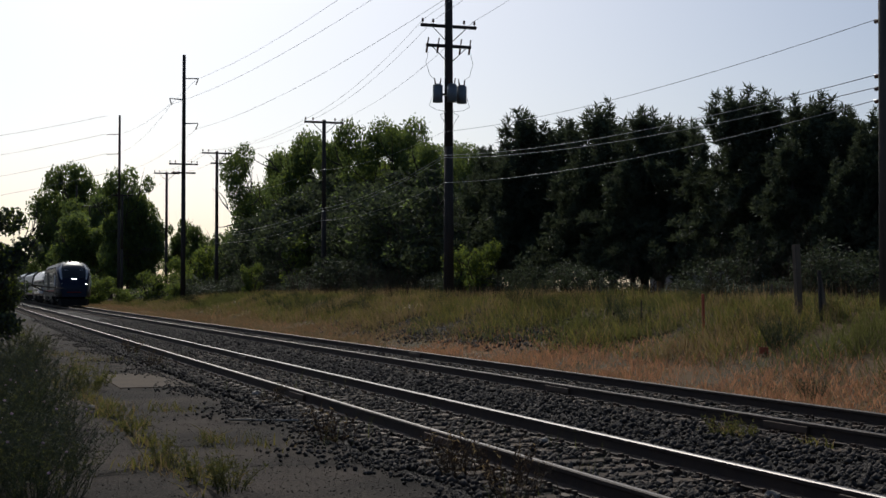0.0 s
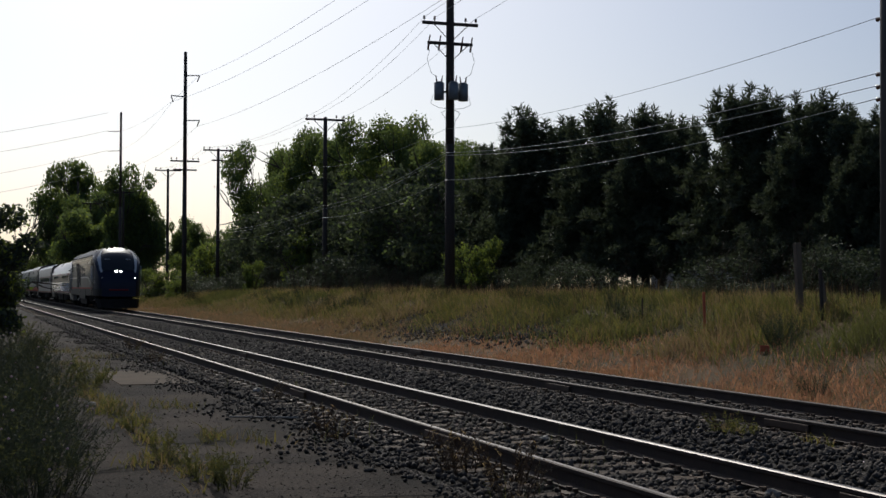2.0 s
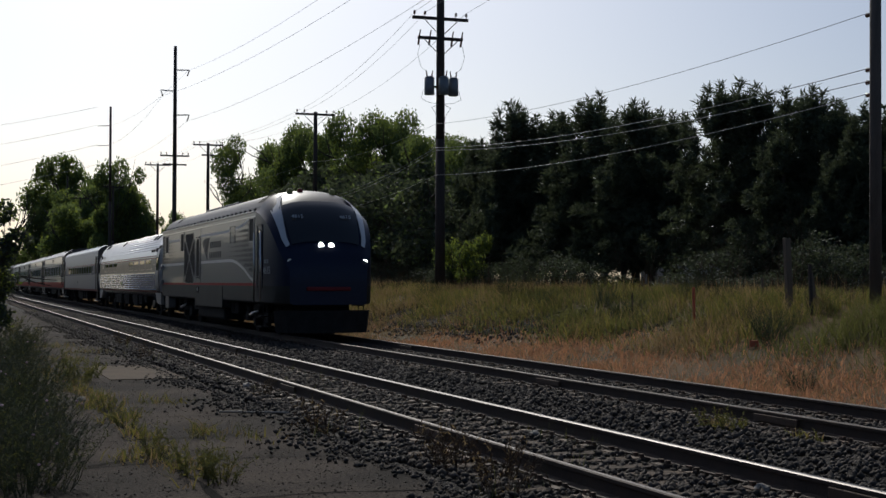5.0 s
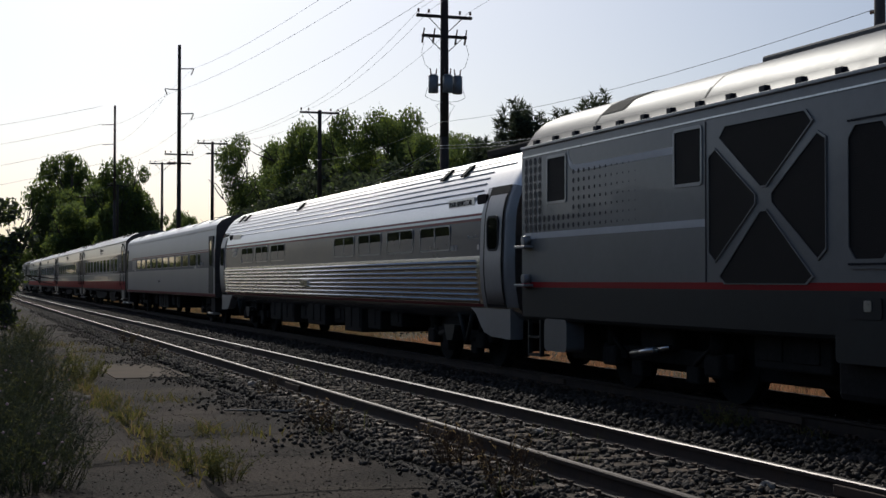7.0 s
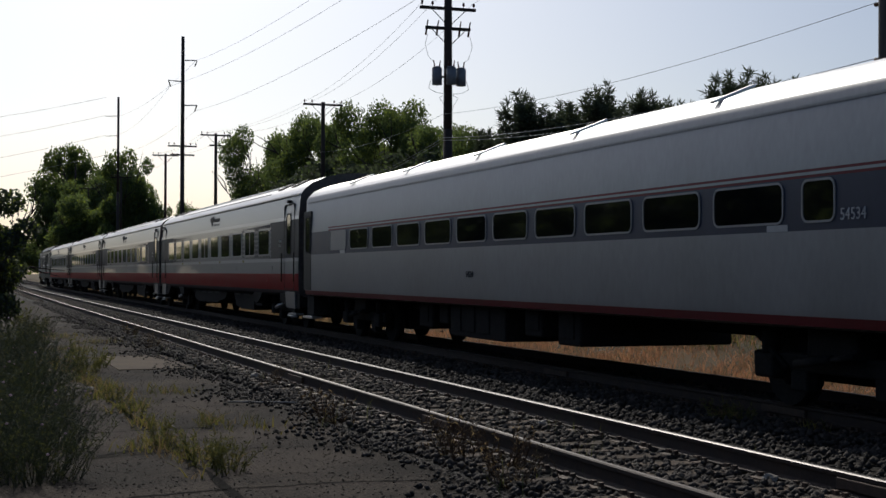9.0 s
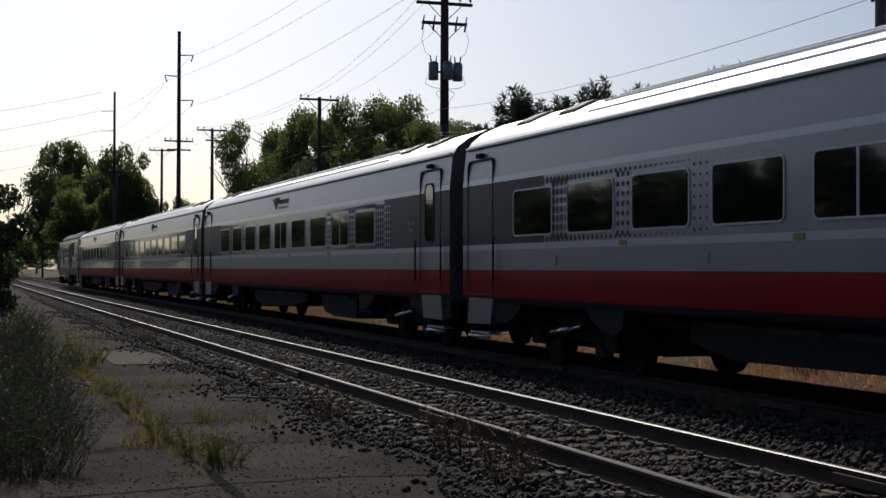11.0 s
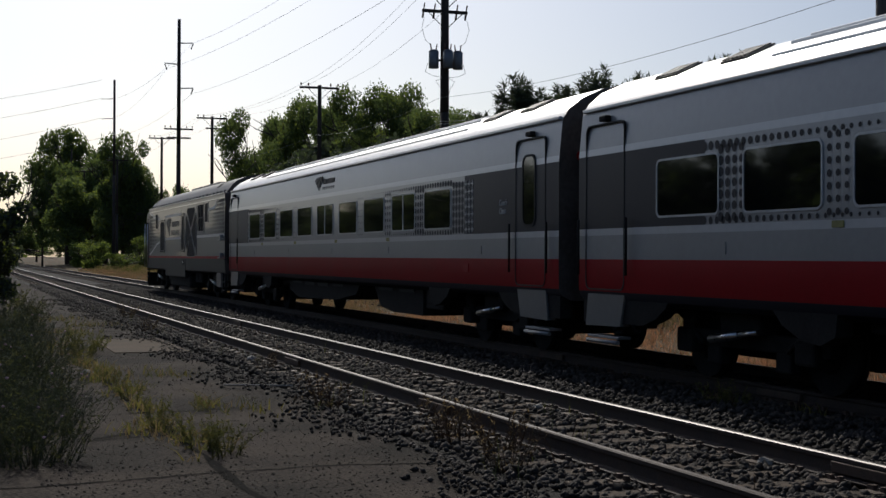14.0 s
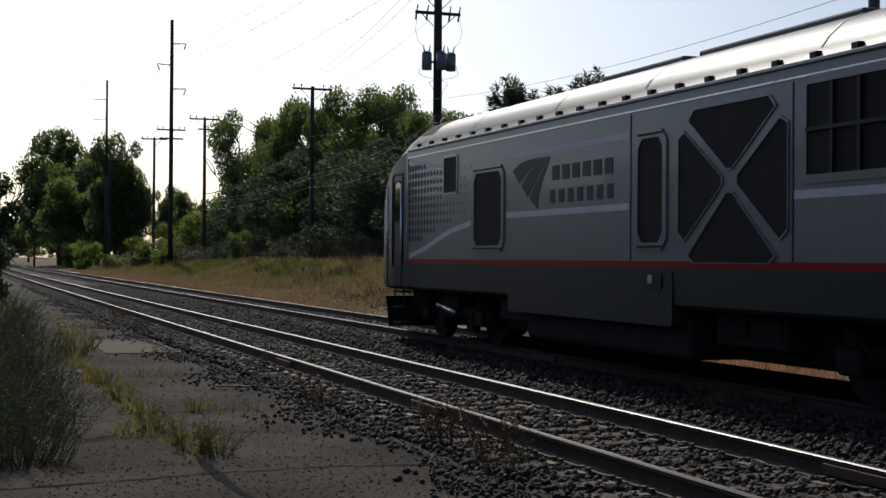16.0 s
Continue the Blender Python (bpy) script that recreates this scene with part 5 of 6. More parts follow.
        box(bm, -12.6, 12.6, min(s * 1.46, s * 1.53), max(s * 1.46, s * 1.53), 3.47, 3.52, 0.01)
        part("rain_gutter", bm, M_LIGHT_PAINT, t)
    # roof ribs
    for yy, zz in ((1.3, 3.7), (1.05, 3.86), (0.8, 3.955), (0.5, 4.02), (0.2, 4.05)):
        for s in (-1, 1):
            bm = bmesh.new()
            box(bm, -8.2, 8.2, s * yy - 0.02, s * yy + 0.02, zz - 0.05, zz + 0.022, 0.008)
            part("roof_rib", bm, M_ROOF, t)
    for x0, x1 in ((8.6, 11.2), (-11.2, -8.6)):
        for s in (-1, 1):
            for xv in (x0 + 0.12, x0 + 1.77):
                bm = bmesh.new()
                box(bm, xv - 0.03, xv + 0.58, -0.2, 0.2, -0.01, 0.012, m=Matrix.Translation((0, s * 1.03, 3.87)) @ pose(0, 0, 0, -s * 25, 0, 0))
                for k in range(6):
                    box(bm, xv + 0.095 * k, xv + 0.095 * k + 0.06, -0.18, 0.18, 0, 0.03, m=Matrix.Translation((0, s * 1.03, 3.87)) @ pose(0, 0, 0, -s * 25, 0, 0))
                part("roof_vent", bm, M_END, t)
    for xx in (3.0, -7.4):
        bm = bmesh.new()
        box(bm, xx - 0.2, xx + 0.2, -0.15, 0.15, 4.03, 4.14, 0.02)
        part("antenna", bm, M_UNDER, t)
    under_boxes(t, [(-6.6, -5.5, 1.2, 0.74), (5.9, 6.9, 1.28, 0.5)])
    for outline in (((-5.3, 0.98), (1.56, 0.98), (1.1, 0.64), (-0.6, 0.47), (-4.3, 0.43), (-5.3, 0.6)), ((2.38, 0.98), (5.8, 0.98), (5.8, 0.36), (3.9, 0.36), (3.0, 0.45))):
        bm = bmesh.new()
        loft(bm, [[(x, y, z) for x, z in outline] for y in (-1.3, 1.3)])
        bmesh.ops.recalc_face_normals(bm, faces=bm.faces)
        part("tank", bm, M_UNDER, t)
    for x, z in ((-4.4, 0.85), (-3.1, 0.82), (-1.8, 0.82), (-0.4, 0.84), (3.4, 0.84), (4.8, 0.84)):
        for s in (-1, 1):
            bm = bmesh.new()
            plate(bm, rounded(x - 0.5, x + 0.5, z - 0.05, z + 0.08, 0.03), s, 1.28, 1.315)
            part("side_vent", bm, M_RUBBER, t)
    for x in (-9.1, 9.1):
        wheel_bogie(t, x)
    couplings(t, 12.66, 1)
    couplings(t, -12.66, -1)
    return t


A_HALF = [(1.2, 0.82), (1.34, 0.90), (1.49, 1.06), (1.502, 1.11), (1.545, 1.35), (1.565, 1.6), (1.57, 1.85), (1.565, 1.90), (1.555, 2.25), (1.541, 2.48), (1.537, 2.525), (1.53, 2.57), (1.526, 2.61), (1.48, 2.80), (1.4, 3.02), (1.27, 3.25), (1.08, 3.46), (0.82, 3.62), (0.5, 3.71), (0.0, 3.74)]


def fluted_coach(m=None):
    t = thing("passenger_coach", "fluted stainless steel passenger coach with a blue window band", "railway coach", "coaches of the train", m=m)
    bm = bmesh.new()
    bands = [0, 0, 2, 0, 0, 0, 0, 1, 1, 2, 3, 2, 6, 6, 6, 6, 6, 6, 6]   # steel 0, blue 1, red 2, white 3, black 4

    def mat_of(x, k):
        if x is None or k == -1:
            return 5 if x is None else 4
        if 1 < k < 14 and abs(x) > 11.4:
            return 7
        return bands[k]

    def shrink(x, y, z):
        d = max(0, abs(x) - 12.4) / 0.26
        return (y * (1 - 0.07 * d * d), z - max(0, z - 2.6) * 0.12 * d * d)
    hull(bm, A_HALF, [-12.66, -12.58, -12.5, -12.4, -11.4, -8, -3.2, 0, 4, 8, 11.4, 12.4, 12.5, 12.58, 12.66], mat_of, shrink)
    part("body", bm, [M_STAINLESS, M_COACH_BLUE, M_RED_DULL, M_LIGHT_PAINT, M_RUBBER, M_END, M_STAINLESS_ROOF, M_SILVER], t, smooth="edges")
    for s in (-1, 1):
        # fluting
        for k in range(8):
            z = 1.16 + k * 0.092
            y = 1.505 + 0.065 * math.sin((z - 1.05) / 0.8 * math.pi / 2)
            bm = bmesh.new()
            tube(bm, (-11.6, s * (y - 0.014), z), (11.2, s * (y - 0.014), z), 0.036, n=10)
            part("flute", bm, M_STAINLESS, t, smooth=True)
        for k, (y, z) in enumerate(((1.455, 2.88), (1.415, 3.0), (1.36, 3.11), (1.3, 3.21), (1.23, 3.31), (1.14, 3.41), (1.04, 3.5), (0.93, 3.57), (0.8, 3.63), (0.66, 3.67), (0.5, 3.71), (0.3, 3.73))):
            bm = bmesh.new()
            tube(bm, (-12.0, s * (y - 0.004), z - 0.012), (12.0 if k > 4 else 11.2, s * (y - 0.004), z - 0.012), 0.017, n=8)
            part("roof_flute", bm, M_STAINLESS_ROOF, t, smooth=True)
        for n0 in (3.93, 6.02, 8.13, 10.15, 16.9, 18.95, 21.0):
            x = 13.0 - n0
            car_window(t, s, 1.548, x - 0.82, x + 0.82, 2.04, 2.44, 0.09, split=True, frame_mat=M_SILVER, w=0.025)
        for xd in (12.0, -11.95):
            prof = [p for p in A_HALF if 0.95 < p[1] < 3.1]
            for grow, out, mt, nm in ((0.43, 0.006, M_UNDER, "door_frame"), (0.36, 0.014, M_SILVER, "door")):
                bm = bmesh.new()
                ins = 0.0 if nm == "door_frame" else 0.05
                pr = [(y, min(max(z, prof[0][1] + ins), prof[-1][1] - ins)) for y, z in prof]
                loft(bm, [[(xd - grow, s * (y + out), z) for y, z in pr], [(xd + grow, s * (y + out), z) for y, z in pr]], caps=False, closed=False)
                bmesh.ops.recalc_face_normals(bm, faces=bm.faces)
                part(nm, bm, mt, t, smooth=True)
            car_window(t, s, 1.572, xd - 0.22, xd + 0.22, 2.0, 2.5, 0.1, frame_mat=M_RUBBER)
        for xd in (12.0, -11.95):
            bm = bmesh.new()
            d = 1 if xd > 0 else -1
            plate(bm, [(d * a, b) for a, b in ((10.7, 1.04), (10.95, 0.95), (11.15, 0.78), (11.35, 0.64), (11.7, 0.58), (12.5, 0.56), (12.5, 1.06))], s, 1.25, 1.47)
            part("step_skirt", bm, M_SILVER, t)
            for xa in (9.75, 10.45):
                bm = bmesh.new()
                tube(bm, (d * xa, s * 1.32, 0.98), (d * 10.1, s * 1.32, 0.42), 0.05, 0.04, 6)
                part("bogie_strut", bm, M_SKIRT, t)
            bm = bmesh.new()
            loft(bm, [[(d * 9.15 + a * r, s * b, z) for a, b in ((-1, 1.1), (1, 1.1), (1, 1.3), (-1, 1.3))] for z, r in ((0.42, 0.14), (0.62, 0.26), (0.7, 0.28))])
            bmesh.ops.recalc_face_normals(bm, faces=bm.faces)
            part("spring_seat", bm, M_SKIRT, t)
        for end, (xa, xb) in enumerate(((9.65, 10.95), (-10.55, -9.25))):
            bm = bmesh.new()
            plate(bm, rounded(xa, xb, 2.74, 2.9, 0.02), s, 1.40, 1.492)
            sign = part("sign_board", bm, M_STAINLESS_ROOF, t)
            if end == 0:
                lettering(sign, "FOOD SERVICE CAR", s, xa + 0.05 if s < 0 else xb - 0.05, 1.491, 2.775, 0.125, M_SKIRT)
            lettering(t, "48181", s, (9.95, -8.97)[end] if s < 0 else (10.4, -8.5)[end], 1.556, 2.0, 0.15, M_LIGHT_PAINT)
            bm = bmesh.new()
            xi = (11.08, -11.1)[end]
            plate(bm, rounded(xi, xi + 0.42, 2.76, 2.92, 0.06), s, 1.40, 1.492)
            part("indicator", bm, M_UNDER, t)
        lettering(t, "Business class", s, 10.8 if s < 0 else 11.3, 1.552, 2.2, 0.085, M_LIGHT_PAINT)
        bm = bmesh.new()
        plate(bm, [(11.3 + 0.05 * math.cos(k * math.tau / 12), 2.03 + 0.065 * math.sin(k * math.tau / 12)) for k in range(12)], s, 1.54, 1.562)
        part("round_mark", bm, M_LIGHT_PAINT, t)
        fan_mark(t, s, -10.35 if s < 0 else -9.5, 1.55, 2.14, 0.58, M_LIGHT_PAINT, 1 if s < 0 else -1, words=1)
        bm = bmesh.new()
        plate(bm, rounded(-1.2, -0.4, 1.36, 1.5, 0.01), s, 1.53, 1.595)
        part("sign_board", bm, M_STAINLESS, t)
    for xx in (9.7, 8.6, -2.9, -10.0, -10.8):
        for s in (-1, 1):
            bm = bmesh.new()
            box(bm, -0.1, 0.1, -0.15, 0.15, 0, 0.035, 0.01, m=Matrix.Translation((xx, s * 1.13, 3.42)) @ pose(0, 0, 0, -s * 44, 0, 0))
            part("roof_vent", bm, M_UNDER, t)
    bm = bmesh.new()
    box(bm, 9.6, 12.2, -0.75, 0.75, 3.68, 3.82, 0.03)
    box(bm, 10.2, 11.6, -0.4, 0.4, 3.8, 3.9, 0.03)
    part("roof_unit", bm, M_UNDER, t)
    under_boxes(t, [(-5.9, -4.6, 1.3, 0.42), (-4.4, -3.0, 1.3, 0.4), (-2.7, -1.6, 1.2, 0.5), (-1.3, 0.4, 1.35, 0.42), (0.7, 1.6, 1.2, 0.5), (2.0, 3.4, 1.3, 0.36), (3.7, 4.7, 1.25, 0.45), (5.2, 6.0, 1.2, 0.55)])
    for x in (-9.0, 9.0):
        wheel_bogie(t, x, bright=False)
    couplings(t, 12.66, 1)
    couplings(t, -12.66, -1)
    return t


H_HALF = [(1.40, 0.92), (1.52, 0.95), (1.535, 1.05), (1.54, 1.12), (1.545, 1.93), (1.54, 2.47), (1.538, 2.50), (1.536, 2.53), (1.534, 2.56), (1.53, 2.59), (1.49, 3.30), (1.46, 3.36), (1.30, 3.52), (0.95, 3.66), (0.5, 3.74), (0.0, 3.76)]


def flat_coach(m=None):
    t = thing("passenger_coach", "plain aluminium passenger coach with red pinstripes and dark windows", "railway coach", "coaches of the train", m=m)
    bm = bmesh.new()
    bands = [0, 2, 0, 0, 1, 2, 0, 2, 0, 0, 0, 5, 5, 5, 5]     # silver 0, blue 1, red 2, black 4, roof 5

    def mat_of(x, k):
        if x is None or k == -1:
            return 6 if x is None else 4
        if k in (5, 7) and x < -11.5:
            return 0
        return bands[k]
    hull(bm, H_HALF, [-12.7, -10.4, -4, 0, 5, 9.9, 12.55], mat_of)
    part("body", bm, [M_SILVER, M_BLUE_GREY, M_RED_DULL, M_WHITE, M_RUBBER, M_ROOF, M_END], t, smooth="edges")
    for s in (-1, 1):
        x = 13 - 3.65
        car_window(t, s, 1.542, x - 0.27, x + 0.27, 2.03, 2.43, 0.08, frame_mat=M_SILVER, w=0.024)
        for k in range(11):
            x = 13 - (5.0 + 1.75 * k)
            car_window(t, s, 1.542, x - 0.7, x + 0.7, 2.03, 2.43, 0.09, frame_mat=M_SILVER, pane_mat=M_SILVER if k == 10 else None, w=0.024)
        for xd in (11.8, -12.35):
            bm = bmesh.new()
            plate(bm, rounded(xd - 0.44, xd + 0.44 if xd > 0 else xd + 0.3, 1.06, 3.0, 0.05), s, 1.45, 1.549)
            door = part("door", bm, M_SKIRT, t)
            bm = bmesh.new()
            plate(bm, rounded(xd - 0.4, xd + 0.36 if xd > 0 else xd + 0.26, 0.44, 1.0, 0.03), s, 1.1, 1.46)
            part("step_well", bm, M_UNDER, t)
            car_window(door, s, 1.55, xd - 0.2, xd + 0.2, 2.0, 2.85, 0.1, frame_mat=M_RUBBER)
            bm = bmesh.new()
            box(bm, xd - 0.5, xd + 0.5, min(s * 1.3, s * 1.56), max(s * 1.3, s * 1.56), 0.36, 0.42, 0.01)
            part("step", bm, M_BRIGHT, t)
        lettering(t, "54534", s, 9.72 if s < 0 else 10.3, 1.545, 2.02, 0.17, M_LIGHT_PAINT)
        lettering(t, "54534", s, -1.0 if s < 0 else -0.4, 1.545, 1.42, 0.14, M_CHARCOAL)
        for xx in (8.6, -9.1):
            bm = bmesh.new()
            plate(bm, rounded(xx - 0.2, xx + 0.2, 1.93, 2.0, 0.01), s, 1.53, 1.551)
            part("label_plate", bm, M_LIGHT_PAINT, t)
        for zz in (3.2,):
            bm = bmesh.new()
            box(bm, -12.5, 12.4, min(s * 1.48, s * 1.505), max(s * 1.48, s * 1.505), zz, zz + 0.03)
            part("rain_gutter", bm, M_SILVER, t)
        for xx in (-9, -5, -1, 3, 7, 10.5):
            bm = bmesh.new()
            box(bm, -0.05, 0.05, -0.3, 0.3, 0, 0.03, m=Matrix.Translation((xx, s * 1.12, 3.595)) @ pose(0, 0, 0, -s * 22, 0, 0))
            part("roof_seam", bm, M_ROOF, t)
    under_boxes(t, [(-4.6, -3.8, 1.2, 0.45), (-3.4, -2.9, 1.2, 0.55), (-2.5, 0.2, 1.3, 0.36), (0.9, 1.6, 1.25, 0.5), (2.2, 3.0, 1.25, 0.42)])
    for x in (-9.0, 9.0):
        wheel_bogie(t, x, bright=False)
    couplings(t, 12.66, 1)
    couplings(t, -12.66, -1)
    return t


L_HALF = [(1.35, 0.88), (1.46, 0.91), (1.49, 0.95), (1.50, 1.39), (1.50, 1.47), (1.50, 3.36), (1.495, 3.50), (1.42, 3.56), (1.36, 3.66), (1.27, 3.78), (1.1, 3.93), (0.82, 4.05), (0.42, 4.12), (0.0, 4.14)]
TOP = 4.14
NOSE = [(0.45, 0.15, 0.72), (0.60, 0.30, 0.80), (0.85, 0.44, 0.87), (1.2, 0.64, 0.93), (1.6, 0.80, 0.97), (2.1, 0.91, 1.0), (2.6, 0.975, 1.0), (3.0, 1.0, 1.0)]


def nose_shape(n, y, z):
    """The body narrows and slopes towards the nose: n metres behind the coupler."""
    for (a, ha, wa), (b, hb, wb) in zip(NOSE, NOSE[1:]):
        if n <= b:
            u = max(0, (n - a) / (b - a))
            hz, wy = ha + (hb - ha) * u, wa + (wb - wa) * u
            break
    else:
        hz, wy = 1, 1
    top = 1.46 + (TOP - 1.46) * hz
    zz = z if z < 1.46 else 1.46 + (z - 1.46) * (top - 1.46) / (TOP - 1.46)
    return y * wy, zz


def locomotive(dark_cab, m=None):
    t = thing("locomotive", "grey diesel locomotive with a dark blue cab and red stripe", "locomotive", "locomotives of the train", m=m)
    ns = [0.45, 0.52, 0.6, 0.7, 0.85, 1.0, 1.15, 1.3, 1.5, 1.7, 1.95, 2.2, 2.5, 2.9, 3.02, 8.0, 12.12, 16.0, 18.2, 21.3]
    bm = bmesh.new()
    bands = [6, 6, 6, 2, 1, 1, 0, 0, 3, 3, 3, 3, 3]        # charcoal 0, grey 1, red 2, roof 3, cab blue 4, black 5

    def mat_of(x, k):
        if x is None or k == -1:
            return {-1: 5, -2: 4, -3: 7}[k]
        n = 10.9 - x
        if n < 2.95 and k > 2:
            return 4
        return bands[k]
    hull(bm, L_HALF, [10.9 - n for n in ns], mat_of, lambda x, y, z: nose_shape(10.9 - x, y, z))
    part("body", bm, [M_CHARCOAL, M_LOCO_GREY, M_RED, M_LOCO_ROOF, M_BLUE, M_RUBBER, M_SKIRT, M_END], t, smooth="edges")
    # windscreen, proud of the sloping nose
    bm = bmesh.new()
    secs = []
    for n in (0.82, 0.95, 1.1, 1.25, 1.4, 1.55, 1.7, 1.85):
        sec = []
        for k in range(13):
            y = -1.1 + 2.2 * k / 12
            zs = max((pz for pz in [TOP - 0.16 * abs(y) ** 3.2]), default=TOP)
            yy, zz = nose_shape(n, y, min(zs, TOP))
            sec.append((10.9 - n + 0.03, yy, zz + 0.02))
        secs.append(sec)
    loft(bm, secs, caps=False, closed=False)
    part("windscreen", bm, M_GLASS, t, smooth=True)
    for s in (-1, 1):
        # pale swoosh on the cab
        bm = bmesh.new()
        secs = []
        for n, y in ((0.82, 1.22), (1.0, 1.25), (1.3, 1.22), (1.6, 1.2), (2.0, 1.15), (2.5, 1.0)):
            z = TOP - 0.16 * y ** 3.2
            w = 0.05 + 0.07 * (n - 0.8)
            a = nose_shape(n, y - w, TOP - 0.16 * (y - w) ** 3.2)
            b = nose_shape(n, y + w, TOP - 0.2 * (y + w) ** 3.2)
            secs.append([(10.93 - n, s * a[0], a[1] + 0.03), (10.93 - n, s * b[0] * 1.01, b[1] + 0.03)])
        loft(bm, secs, caps=False, closed=False)
        part("cab_stripe", bm, M_LIGHT_PAINT, t, smooth=True)
    for y in (-0.86, 0.5):
        ob = lettering(t, "4615", -1, 0, 0, 0, 0.17, M_LIGHT_PAINT)
        ob.matrix_basis = pose(10.9 - 1.21, y, 3.27, 52, 0, 90)
    # plough, anticlimber, lamps
    bm = bmesh.new()
    loft(bm, [[(10.9 - n, -w, 0.12), (10.9 - n, w, 0.12), (10.9 - n, w * 1.05, 0.72), (10.9 - n, -w * 1.05, 0.72)] for n, w in ((0.3, 0.35), (0.6, 1.1), (1.2, 1.3))])
    bmesh.ops.recalc_face_normals(bm, faces=bm.faces)
    part("plough", bm, M_UNDER, t)
    bm = bmesh.new()
    box(bm, 10.3, 10.5, -0.62, 0.62, 1.26, 1.37, 0.03)
    part("buffer_beam", bm, M_RED_DULL if dark_cab else M_UNDER, t)
    for y in (-0.13, 0.13):
        bm = bmesh.new()
        tube(bm, (9.7, y * 1.1, 2.5), (10.16, y * 1.1, 2.5), 0.07, 0.07, 16)
        part("headlight", bm, M_LAMP if dark_cab else M_BRIGHT, t, "round white headlight")
    for y in (-0.95, 0.95):
        bm = bmesh.new()
        tube(bm, (9.7, y * 1.1, 2.05), (10.32, y * 1.1, 2.05), 0.07, 0.075, 16)
        part("ditch_light", bm, M_LAMP if dark_cab and y > 0 else M_BRIGHT, t)
        bm = bmesh.new()
        tube(bm, (9.8, y * 1.13, 1.8), (10.34, y * 1.13, 1.8), 0.06, 0.06, 14)
        part("marker_lamp", bm, M_RED, t)
    for y, mt in ((-0.55, M_NOTICE), (-0.25, M_RED_DULL), (0.7, M_NOTICE)):
        bm = bmesh.new()
        tube(bm, (8.1, y, 4.0), (8.1, y, 4.15), 0.09, 0.085, 14)
        tube(bm, (8.1, y, 4.15), (8.1, y, 4.18), 0.085, 0.05, 14)
        part("roof_lamp", bm, mt, t)
    for s in (-1, 1):
        y = 1.50
        # cab door and grab rails
        xd = 10.9 - 2.35
        bm = bmesh.new()
        frame_ring(bm, rounded(xd - 0.34, xd + 0.34, 1.3, 3.12, 0.1), rounded(xd - 0.3, xd + 0.3, 1.34, 3.08, 0.08), s, 1.42, 1.512)
        door = part("door", bm, M_CHARCOAL, t)
        car_window(door, s, 1.50, xd - 0.2, xd + 0.16, 2.2, 2.95, 0.12, frame_mat=M_RUBBER)
        for hx in (-0.45, 0.42):
            bm = bmesh.new()
            tube(bm, (xd + hx, s * 1.57, 0.95), (xd + hx, s * 1.57, 2.9), 0.022, n=8)
            part("grab_rail", bm, M_BRIGHT, t)
        bm = bmesh.new()
        for k in range(3):
            box(bm, xd - 0.25, xd + 0.25, min(s * 1.25, s * 1.5), max(s * 1.25, s * 1.5), 0.22 + 0.3 * k, 0.26 + 0.3 * k, 0.005)
        for hx in (-0.26, 0.26):
            tube(bm, (xd + hx, s * 1.45, 0.2), (xd + hx, s * 1.45, 1.0), 0.018, n=6)
        part("ladder", bm, M_UNDER, t)
        # windows and grilles: distance behind the coupler, height
        for n0, n1, z0, z1 in ((3.15, 3.78, 2.68, 3.32), (15.84, 16.46, 2.65, 3.28), (19.68, 20.3, 2.65, 3.28)) if s < 0 else ((5.02, 5.66, 2.63, 3.24), (17.5, 18.12, 2.65, 3.29)):
            car_window(t, s, y, 10.9 - n1, 10.9 - n0, z0, z1, 0.02, frame_mat=M_GREY_PAINT, pane_mat=M_SCREEN, w=0.04)
        if s < 0:
            car_window(t, s, y, 10.9 - 6.72, 10.9 - 5.95, 2.7, 3.2, 0.02, frame_mat=M_CHARCOAL, pane_mat=M_LOCO_GREY, w=0.012)
        for n0, n1, z0, z1 in ([(6.42, 7.82, 1.6, 2.98)] if s > 0 else []) + [(12.22, 13.06, 1.6, 3.1)]:
            bm = bmesh.new()
            cut = 0.14
            o = [(10.9 - n0, z0 + cut), (10.9 - n0, z1 - cut), (10.9 - n0 - cut, z1), (10.9 - n1 + cut, z1), (10.9 - n1, z1 - cut), (10.9 - n1, z0 + cut), (10.9 - n1 + cut, z0), (10.9 - n0 - cut, z0)]
            cx, cz = 10.9 - (n0 + n1) / 2, (z0 + z1) / 2
            inn = [(cx + (a - cx) * (1 - 0.2 / (n1 - n0)), cz + (b - cz) * (1 - 0.2 / (z1 - z0))) for a, b in o]
            frame_ring(bm, o, inn, s, y - 0.02, y + 0.02)
            g = part("grille", bm, M_LOCO_GREY, t, "dark mesh grille in a bolted frame")
            bm = bmesh.new()
            plate(bm, inn, s, y - 0.02, y + 0.008)
            part("mesh_screen", bm, M_SCREEN, g)
            bm = bmesh.new()
            for k in range(14):
                for zz in (z0 + 0.05, z1 - 0.05):
                    xx = 10.9 - n0 - 0.12 - (n1 - n0 - 0.24) * k / 13
                    plate(bm, rounded(xx - 0.012, xx + 0.012, zz - 0.012, zz + 0.012, 0.008, 2), s, y + 0.02, y + 0.036)
            tagged(part("bolt_row", bm, M_CHARCOAL, g), kind="stuff")
        # crossed frame over the radiator
        n0, n1, z0, z1 = 13.29, 15.7, 1.42, 3.34
        xa, xb = 10.9 - n1, 10.9 - n0
        xm, zm = (xa + xb) / 2, (z0 + z1) / 2
